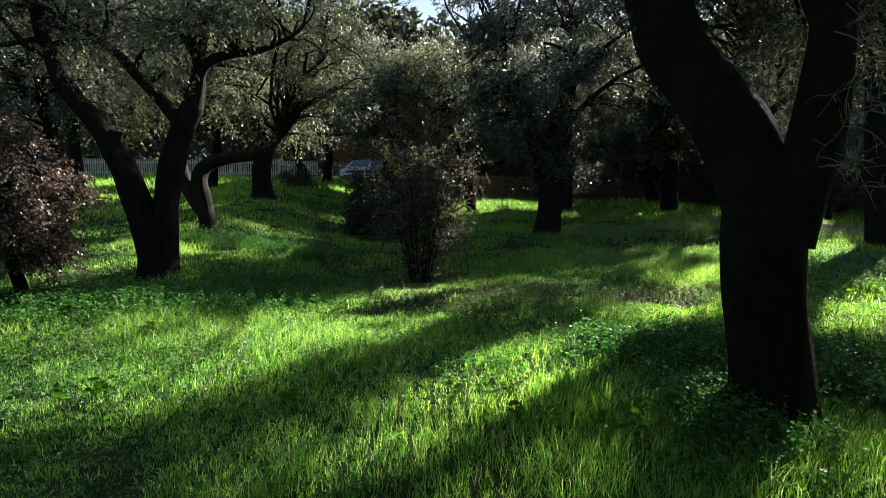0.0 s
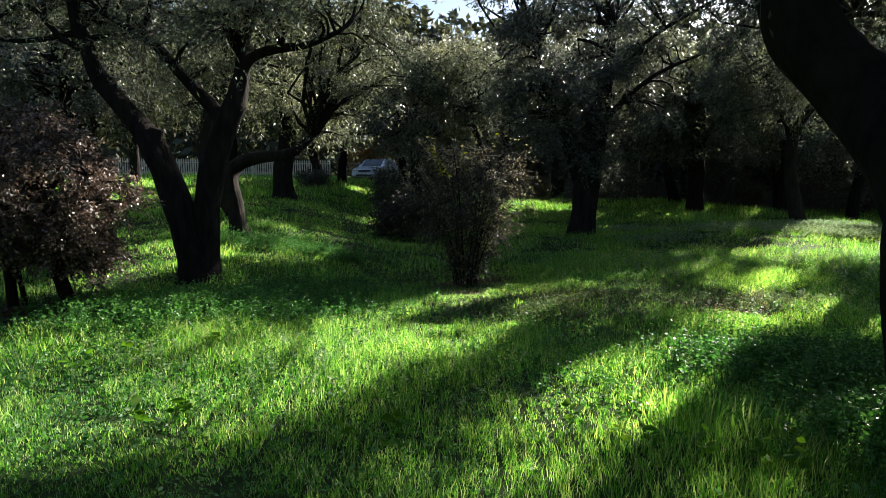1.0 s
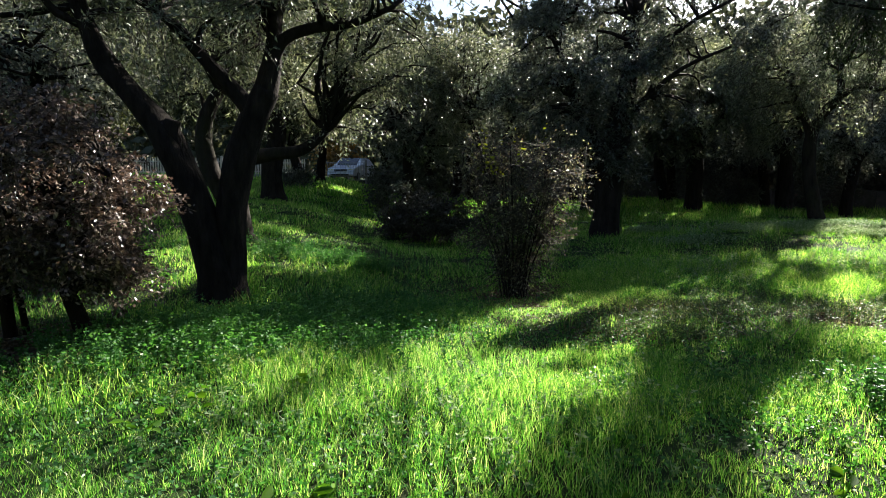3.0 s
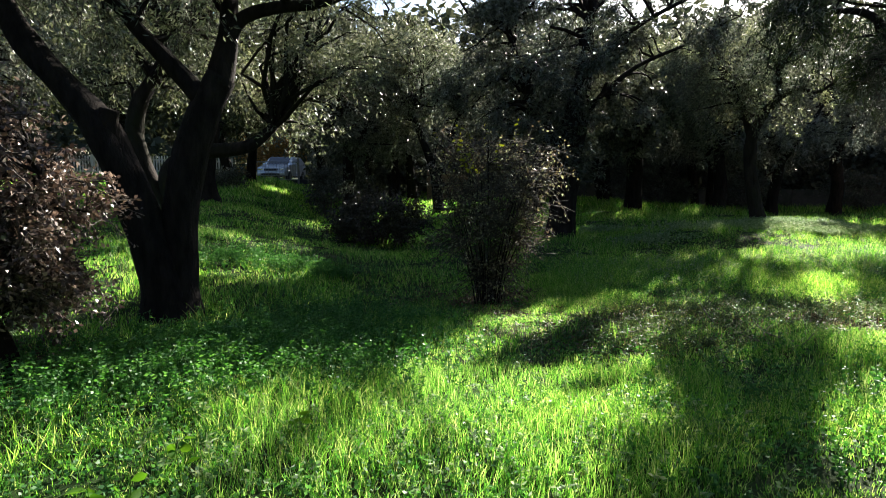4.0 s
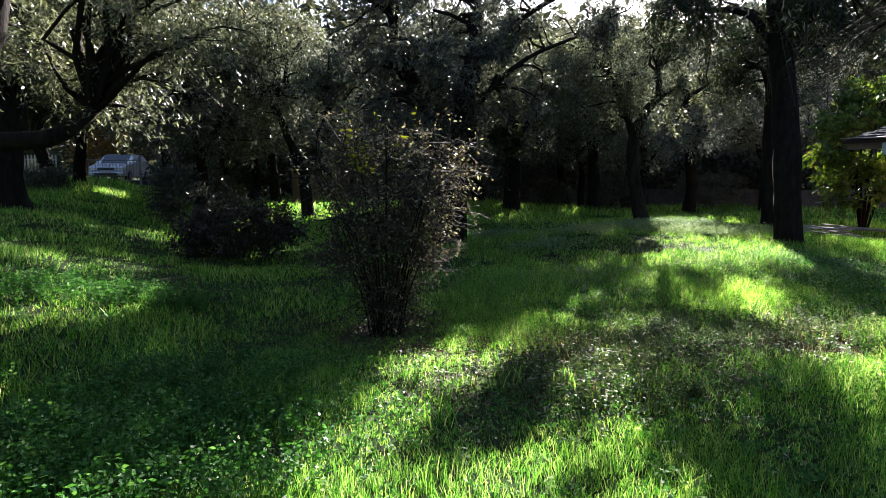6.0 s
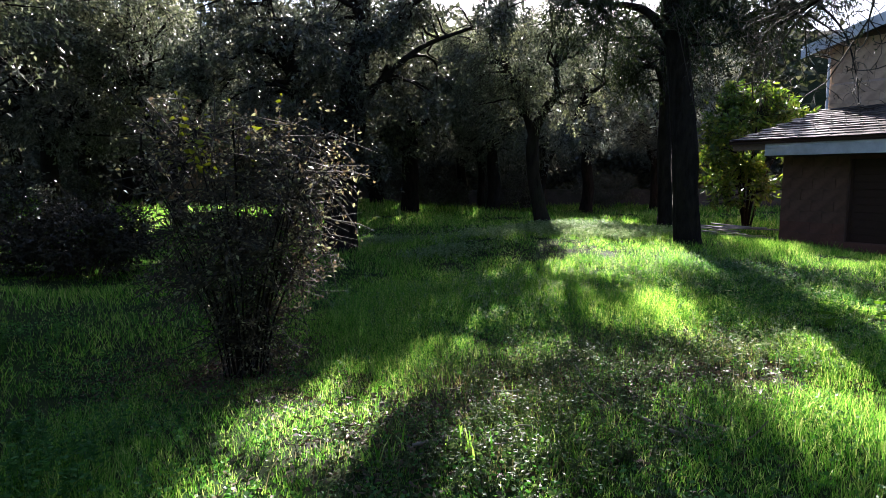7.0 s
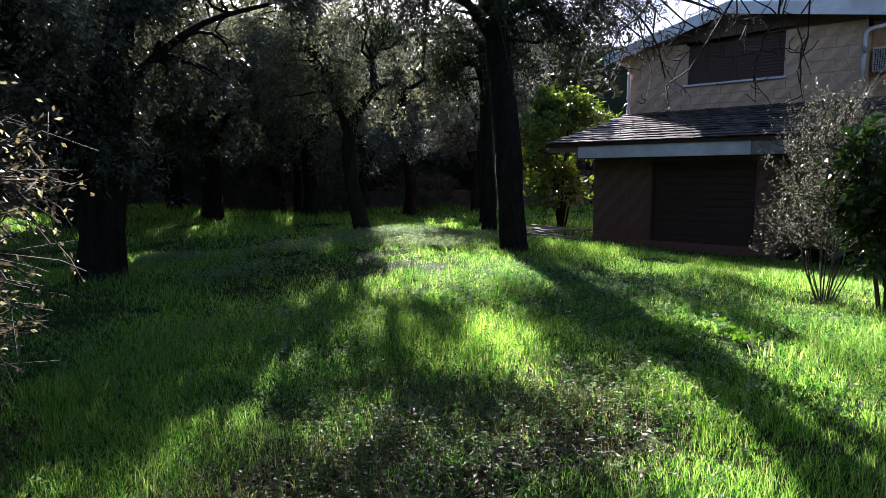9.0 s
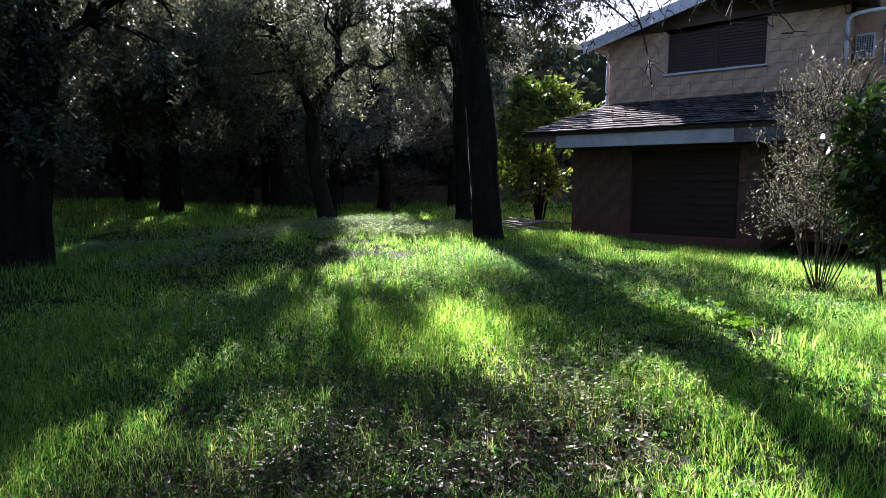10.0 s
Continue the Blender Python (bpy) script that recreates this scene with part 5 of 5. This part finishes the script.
def trellis_panel():
    root = thing("trellis_panel", "brown wooden trellis beside a plank panel", "fence", 2.0, 29.5, gz(2.0, 29.5), 4)
    for x in (0.0, 1.0, 2.4):
        part("post", boxed(x - 0.04, x + 0.04, -0.04, 0.04, -0.1, 1.35, 0.008), MAT["wood"], root)
    for i in range(7):
        part("plank", boxed(0.05 + i * 0.132, 0.05 + i * 0.132 + 0.125, -0.012, 0.012, 0.02, 1.25, 0.004), MAT["wood"], root)
    for k in range(-8, 10):
        for sgn in (1, -1):
            x0 = 1.7 + k * 0.15
            bm = bmesh.new()
            a, b = max(1.05, x0 - 0.6), min(2.35, x0 + 0.6)
            if b - a < 0.15:
                bm.free()
                continue
            za, zb2 = 0.62 + sgn * (a - x0), 0.62 + sgn * (b - x0)
            ln = math.hypot(b - a, zb2 - za)
            box(bm, -ln / 2, ln / 2, -0.006, 0.006, -0.012, 0.012, 0.0, pose((a + b) / 2, 0.008 * sgn, (za + zb2) / 2, 0, -math.degrees(math.atan2(zb2 - za, b - a)), 0))
            part("lath", bm, MAT["wood"], root)


trellis_panel()
road = part("road", boxed(-60, 60, 40.2, 44.5, -0.2, 0.06, 0.02), MAT["asphalt"])
road.location.z = gz(-6, 42)
tagged(road, "grey asphalt lane beyond the garden fence", "road", kind="structure")

# ---- parked car ----


def wheel_mesh(r, w):
    bm = bmesh.new()
    bmesh.ops.create_cone(bm, cap_ends=True, segments=24, radius1=r, radius2=r, depth=w, matrix=pose(0, 0, 0, 90, 0, 0))
    bmesh.ops.bevel(bm, geom=[e for e in bm.edges if len(e.link_faces) == 2 and e.calc_face_angle(0) > 1], offset=0.03, segments=2, affect="EDGES")
    return bm


def parked_car(x, y, rz):
    root = thing("parked_car", "silver-white station wagon parked behind the fence", "car", x, y, gz(x, y) + 0.06, rz)
    # the body's side profile, front towards -x
    prof = [(-2.1, 0.35), (-2.15, 0.6), (-2.05, 0.82), (-1.2, 0.98), (-0.95, 1.02), (-0.25, 1.45), (0.2, 1.5), (1.5, 1.48), (2.0, 1.1), (2.12, 0.9), (2.15, 0.45), (2.05, 0.3)]
    bm = bmesh.new()
    rows = []
    for yy, inset in ((-0.86, 0.0), (-0.8, 0.03), (0.8, 0.03), (0.86, 0.0)):
        squeeze = 1 if abs(yy) > 0.82 else 1.02
        rows.append([bm.verts.new((px * squeeze, yy * (0.82 if pz > 1.1 else 1.0), pz + (0.02 if abs(yy) < 0.82 else 0))) for px, pz in prof])
    for a, b in zip(rows, rows[1:]):
        for i in range(len(prof)):
            j = (i + 1) % len(prof)
            bm.faces.new((a[i], a[j], b[j], b[i]))
    bm.faces.new(rows[0][::-1])
    bm.faces.new(rows[-1])
    bmesh.ops.recalc_face_normals(bm, faces=bm.faces)
    bmesh.ops.bevel(bm, geom=[e for e in bm.edges if e.calc_face_angle(0) > 0.4], offset=0.03, segments=2, affect="EDGES")
    body = part("body", bm, MAT["car_paint"], root, smooth=False)
    # glazing, grille, lights, bumper
    ws = bmesh.new()
    box(ws, -0.44, 0.44, -0.64, 0.64, -0.012, 0.012, 0.005, pose(-0.615, 0, 1.262, 0, -31.6, 0))
    part("windscreen", ws, MAT["glass"], root)
    for s in (-1, 1):
        part("side_window", boxed(-0.15, 1.4, s * 0.715 - 0.012, s * 0.715 + 0.012, 1.12, 1.4, 0.006), MAT["glass"], root)
        part("headlight", boxed(-2.16, -2.02, s * 0.62 - 0.16, s * 0.62 + 0.16, 0.68, 0.8, 0.03), MAT["chrome"], root)
        mir = boxed(-0.62, -0.5, s * 0.93 - 0.08, s * 0.93 + 0.08, 1.02, 1.14, 0.03)
        part("wing_mirror", mir, MAT["car_paint"], root)
        for wx in (-1.35, 1.35):
            wheel = part("wheel", wheel_mesh(0.31, 0.2), MAT["black"], root)
            wheel.location = (wx, s * 0.8, 0.31)
            part("rim", wheel_mesh(0.2, 0.215), MAT["metal"], wheel)
    part("grille", boxed(-2.2, -2.1, -0.4, 0.4, 0.66, 0.78, 0.01), MAT["black"], root)
    part("bumper", boxed(-2.24, -2.05, -0.84, 0.84, 0.36, 0.56, 0.05), MAT["car_paint"], root)
    part("air_intake", boxed(-2.26, -2.2, -0.55, 0.55, 0.4, 0.5, 0.01), MAT["black"], root)
    part("number_plate", boxed(-2.27, -2.245, -0.26, 0.26, 0.51, 0.61, 0.003), MAT["white"], root, "plain white plate")


parked_car(-5.15, 41.4, 76)

# ---- house ----
HX, UX = 16.4, 19.6          # front of the garage storey, front of the upper storey
HZ = -0.42
HOME = Vector((HX, 11.5, HZ))
house = thing("house", "two-storey house of pinkish blocks with a tiled lean-to roof", "house", *HOME)


def hp(name, bm, mat, label="", parent=None, smooth=False):
    """A part of the house, built at its place in the world."""
    up = parent or house
    ob = part(name, bm, mat, up, label, smooth)
    if up is house:
        ob.location = -HOME
    return ob


def eave_z(y):
    """The underside of the gable roof over the front."""
    return 6.34 - (0.269 * (y - 11.75) if y > 11.75 else 0.177 * (11.75 - y))


# garage storey
GY0, GY1, GTOP = 10.07, 12.8, 1.95
END, NEAR = 14.58, 9.5
wall_low = hp("wall", boxed(HX, HX + 0.3, GY1, END, HZ - 0.3, 2.35), MAT["brown_mortar"], "garage storey wall of painted blocks")
hp("wall", boxed(HX, HX + 0.3, NEAR, GY0, HZ - 0.3, 2.35), MAT["brown_mortar"])
hp("lintel", boxed(HX + 0.003, HX + 0.3, GY0, GY1, GTOP, 2.35, 0.004), MAT["plinth"])
hp("wall", boxed(HX + 0.3, UX, END - 0.3, END, HZ - 0.3, 2.3), MAT["plinth"])
hp("wall", boxed(UX, 26.0, END - 0.3, END, HZ - 0.3, 3.2), MAT["plinth"])
hp("wall", boxed(HX + 0.3, UX, NEAR, NEAR + 0.28, HZ - 0.3, 2.35), MAT["plinth"])
hp("wall", boxed(UX, UX + 0.3, 3.0, NEAR, HZ - 0.3, 3.3), MAT["plinth"])
hp("step", boxed(HX - 0.12, HX + 0.25, GY0 - 0.3, GY1 + 0.3, HZ - 0.1, HZ + 0.14, 0.015), MAT["plinth"], "low concrete threshold")


def shutter(y0, y1, z0, z1, x, slat, label, name):
    door = hp(name, boxed(x + 0.03, x + 0.06, y0, y1, z0, z1), MAT["brown_paint"], label)
    n = int((z1 - z0) / slat)
    for i in range(n):
        za = z0 + i * (z1 - z0) / n
        part("slat", boxed(x, x + 0.03, y0 + 0.01, y1 - 0.01, za + 0.004, za + (z1 - z0) / n - 0.004, 0.005), MAT["brown_paint"], door)
    for y in (y0, y1):
        part("jamb", boxed(x - 0.03, x + 0.05, y - 0.035, y + 0.035, z0, z1 + 0.02, 0.006), MAT["brown_paint"], door)
    return door


shutter(GY0 + 0.03, GY1 - 0.03, HZ + 0.14, GTOP, HX + 0.14, 0.2, "dark brown slatted garage door", "garage_door")

# upper storey
WY0, WY1, WZ0, WZ1 = 10.33, 13.1, 4.42, 5.72
UL, UR = 15.04, 8.4
hp("wall", boxed(UX, UX + 0.3, UR, UL, 3.0, WZ0), MAT["mortar"], "upper storey wall of pinkish blocks")
hp("wall", boxed(UX, UX + 0.3, WY1, UL, WZ0, WZ1), MAT["mortar"])
hp("wall", boxed(UX, UX + 0.3, UR, WY0, WZ0, WZ1), MAT["mortar"])


def gable():
    bm = bmesh.new()
    prof = [(UR, WZ1), (UL, WZ1), (UL, eave_z(UL) + 0.1), (11.75, 6.46), (UR, eave_z(UR) + 0.1)]
    a = [bm.verts.new((UX, y, z)) for y, z in prof]
    b = [bm.verts.new((UX + 0.3, y, z)) for y, z in prof]
    bm.faces.new(a)
    bm.faces.new(b[::-1])
    for i in range(5):
        j = (i + 1) % 5
        bm.faces.new((a[i], b[i], b[j], a[j]))
    bmesh.ops.recalc_face_normals(bm, faces=bm.faces)
    # the overhang's shade is painted over the whole gable
    hp("gable", bm, MAT["eave_shade"], "gable coloured dark for the shade under the eaves")


gable()
hp("wall", boxed(UX + 0.3, 26.0, UL - 0.3, UL, 3.0, 5.6), MAT["block"])
hp("wall", boxed(UX + 0.3, 26.0, UR, UR + 0.3, 3.0, 5.6), MAT["block"])
hp("wall", boxed(25.7, 26.0, UR + 0.3, UL - 0.3, -0.5, 6.0), MAT["block"])
hp("wall", boxed(20.8, 21.1, 2.0, UR - 0.005, -0.5, 6.0), MAT["block"], "recessed side wing wall")
win = shutter(WY0, WY1, WZ0 + 0.03, WZ1 + 0.1, UX + 0.12, 0.09, "window closed by a dark brown roller shutter", "window")
part("window_sill", boxed(UX - 0.1, UX + 0.14, WY0 - 0.08, WY1 + 0.08, WZ0 - 0.05, WZ0 + 0.01, 0.008), MAT["white"], win, "white painted sill")
part("mullion", boxed(UX + 0.1, UX + 0.13, 11.66, 11.74, WZ0 + 0.03, WZ1 + 0.1, 0.006), MAT["brown_paint"], win)


def slab(corners, thick):
    """A roof slab from four upper corners."""
    bm = bmesh.new()
    a = [bm.verts.new(c) for c in corners]
    b = [bm.verts.new((c[0], c[1], c[2] - thick)) for c in corners]
    bm.faces.new(a)
    bm.faces.new(b[::-1])
    for i in range(4):
        j = (i + 1) % 4
        bm.faces.new((a[i], b[i], b[j], a[j]))
    bmesh.ops.recalc_face_normals(bm, faces=bm.faces)
    return bm


RX = 19.0
roof_top = hp("roof", slab([(RX, 11.75, 6.62), (26.4, 11.75, 6.62), (26.4, 15.65, 5.57), (RX, 15.65, 5.57)], 0.14), MAT["tile"], "gable roof with broad white bargeboards")
hp("roof", slab([(RX, 7.85, 5.93), (26.4, 7.85, 5.93), (26.4, 11.75, 6.62), (RX, 11.75, 6.62)], 0.14), MAT["tile"])
for ya, yb, zc in ((11.75, 15.66, 5.61), (11.75, 7.84, 5.97)):
    za = 6.66
    bm = slab([(RX - 0.04, ya, za), (RX - 0.001, ya, za), (RX - 0.001, yb, zc), (RX - 0.04, yb, zc)], 0.36)
    hp("bargeboard", bm, MAT["white"], "broad white painted bargeboard")
hp("roof", slab([(20.2, 1.5, 6.2), (26.4, 1.5, 6.6), (26.4, 7.84, 6.6), (20.2, 7.84, 6.2)], 0.14), MAT["tile"])

# the lean-to roof
EX, EZ = 15.7, 2.5
SLOPE = math.atan2(3.62 - EZ, UX - EX)
hp("soffit", boxed(EX + 0.05, HX + 0.29, 2.5, 14.75, 2.06, 2.1), MAT["brown_paint"])
hp("fascia", boxed(EX - 0.03, EX + 0.02, 10.05, 14.75, 2.07, EZ - 0.01, 0.006), MAT["white"], "broad white painted fascia board")
hp("fascia", boxed(EX - 0.027, EX + 0.02, 2.5, 10.046, 2.07, EZ - 0.01, 0.006), MAT["concrete"], "fascia board stained grey and mossy")
hp("fascia", boxed(EX - 0.01, EX + 0.03, 14.755, 15.75, 2.24, EZ - 0.01, 0.006), MAT["wood"], "dark brown left end of the fascia")
lean_to = hp("roof", slab([(EX - 0.06, 2.5, EZ + 0.01), (UX, 2.5, 3.62), (UX, 15.1, 3.62), (EX - 0.06, 15.85, EZ + 0.01)], 0.1), MAT["brown_paint"], "lean-to roof of flat grey tiles")


def pipe(pts, r, name, parent=None, label=""):
    c = curve_through([(*p, r) for p in pts], 4)
    V, F = tubes(c[None, :, :3], np.full((1, len(c)), r), 10)
    me = mesh_of(name, V, F)
    ob = hang(name, me, MAT["white"], parent or house, label, smooth=True)
    ob.location = -HOME
    return ob


pipe([(UX - 0.6, 15.7, 5.52), (UX + 1.5, 15.7, 5.5), (UX + 4, 15.7, 5.48)], 0.06, "gutter")
pipe([(UX - 0.05, 15.5, 5.4), (UX - 0.07, 15.25, 5.36), (UX - 0.08, 15.06, 5.25), (UX - 0.08, 15.04, 4.9), (UX - 0.08, 15.03, 4.2), (UX - 0.08, 15.03, 3.62)], 0.045, "drainpipe", None, "white painted drainpipe")
pipe([(UX + 0.6, 7.6, 5.62), (UX + 0.3, 8.0, 5.55), (UX - 0.06, 8.35, 5.4), (UX - 0.08, 8.4, 5.1), (UX - 0.08, 8.4, 4.4), (UX - 0.08, 8.4, 3.65)], 0.055, "drainpipe", None, "white painted drainpipe")


def cooling_unit():
    root = thing("air_conditioner", "white air-conditioning unit in a wall cage", "air conditioner", 20.62, 8.1, 4.42)
    part("casing", boxed(-0.14, 0.17, -0.22, 0.22, 0.02, 0.68, 0.02), MAT["white"], root)
    for i in range(7):
        part("grille_bar", boxed(-0.165, -0.142, -0.18 + i * 0.055, -0.165 + i * 0.055, 0.06, 0.62, 0.003), MAT["black"], root)
    for i in range(9):
        part("grille_bar", boxed(-0.185, -0.168, -0.2, 0.2, 0.06 + i * 0.068, 0.07 + i * 0.068, 0.003), MAT["black"], root)
    for s in (-0.15, 0.15):
        part("bracket", boxed(-0.12, 0.18, s - 0.015, s + 0.015, -0.03, 0.02, 0.004), MAT["metal"], root)


cooling_unit()


def barred_window():
    w = hp("window", boxed(20.76, 20.8, 6.7, 7.72, 4.3, 5.4, 0.005), MAT["glass"], "small window behind metal bars")
    for y in np.linspace(6.75, 7.67, 8):
        part("bar", boxed(20.7, 20.72, y - 0.01, y + 0.01, 4.25, 5.45, 0.003), MAT["white"], w)
    for z in (4.35, 4.85, 5.35):
        part("cross_bar", boxed(20.715, 20.73, 6.7, 7.72, z - 0.012, z + 0.012, 0.003), MAT["white"], w)


barred_window()


def board_pile():
    rng = np.random.default_rng(91)
    for i in range(16):
        x, y = 15.8 + rng.uniform(-0.5, 1.0), 16.2 + rng.uniform(-0.9, 0.9)
        ln, w = rng.uniform(0.9, 2.2), rng.uniform(0.1, 0.22)
        ob = part("board", boxed(-ln / 2, ln / 2, -w / 2, w / 2, 0, 0.03, 0.004), MAT["grey_wood"])
        ob.matrix_world = pose(x, y, gz(x, y) + 0.05 + 0.024 * i, rng.normal(0, 2), rng.normal(0, 2), 100 + rng.normal(0, 25))
        tagged(ob, "weathered grey board lying by the house corner", "board", "boards by the house corner")


board_pile()

# ---- pieces: wall blocks and roof tiles ----


def piece_mesh(name, sx, sy, sz, bevel, mat):
    bm = boxed(-sx / 2, sx / 2, -sy / 2, sy / 2, -sz / 2, sz / 2, bevel)
    me = bpy.data.meshes.new(name)
    bm.to_mesh(me)
    bm.free()
    me.materials.append(mat)
    return me


def lay_blocks(x, y0, y1, z0, z1, mats, parent, course=0.3, length=0.6):
    """Block courses with raked joints on the front of a wall."""
    rng = np.random.default_rng(int(abs(y0) * 100 + z0 * 10))
    cache = {}
    n = max(1, round((z1 - z0) / course))
    h = (z1 - z0) / n
    for i in range(n):
        y = y0 - (length / 2 if i % 2 else 0)
        while y < y1 - 0.01:
            a, b = max(y, y0), min(y + length, y1)
            if b - a > 0.04:
                key = (round(b - a, 3), i < mats[2])
                if key not in cache:
                    cache[key] = piece_mesh("block", 0.02, b - a - 0.008, h - 0.01, 0.003, mats[0] if i < mats[2] else mats[1])
                ob = new("block", cache[key])
                ob.parent = parent
                c = Vector((x - 0.008 + rng.uniform(-0.003, 0.003), (a + b) / 2, z0 + (i + 0.5) * h))
                ob.location = c
            y += length


walls = [o for o in house.children if o.name.split(".")[0] == "wall"]
lay_blocks(HX, GY1 + 0.02, END, HZ, 2.06, (MAT["plinth"], MAT["low_block"], 2), walls[0])
lay_blocks(HX, NEAR, GY0 - 0.02, HZ, 2.06, (MAT["plinth"], MAT["low_block"], 2), walls[1])
upper = [o for o in walls if o.get("label", "").startswith("upper")][0]
lay_blocks(UX, UR + 0.06, UL - 0.01, 3.52, WZ0 - 0.06, (MAT["block"], MAT["block"], 0), upper)
lay_blocks(UX, WY1 + 0.05, UL - 0.01, WZ0, WZ1, (MAT["block"], MAT["block"], 0), upper)
lay_blocks(UX, UR + 0.06, WY0 - 0.05, WZ0, WZ1, (MAT["block"], MAT["block"], 0), upper)


def lay_tiles():
    rng = np.random.default_rng(95)
    me = piece_mesh("roof_tile", 0.36, 0.385, 0.022, 0.005, MAT["tile"])
    rows, cols = 13, 22
    run = math.hypot(UX - EX, 3.62 - EZ)
    for i in range(rows):
        s = (i + 0.35) / rows * run
        x, z = EX - 0.06 + s * math.cos(SLOPE), EZ + s * math.sin(SLOPE) + 0.035
        edge = 15.85 - 0.75 * (i + 0.5) / rows
        for j in range(cols):
            y = edge - 0.2 - j * 0.4 - (0.2 if i % 2 else 0)
            ob = new("roof_tile", me)
            ob.parent = lean_to
            ob.matrix_basis = pose(x, y, z + rng.uniform(0, 0.01), rng.normal(0, 1.4), -math.degrees(SLOPE) + 5.0 + rng.normal(0, 1.6), rng.normal(0, 2.0))


lay_tiles()
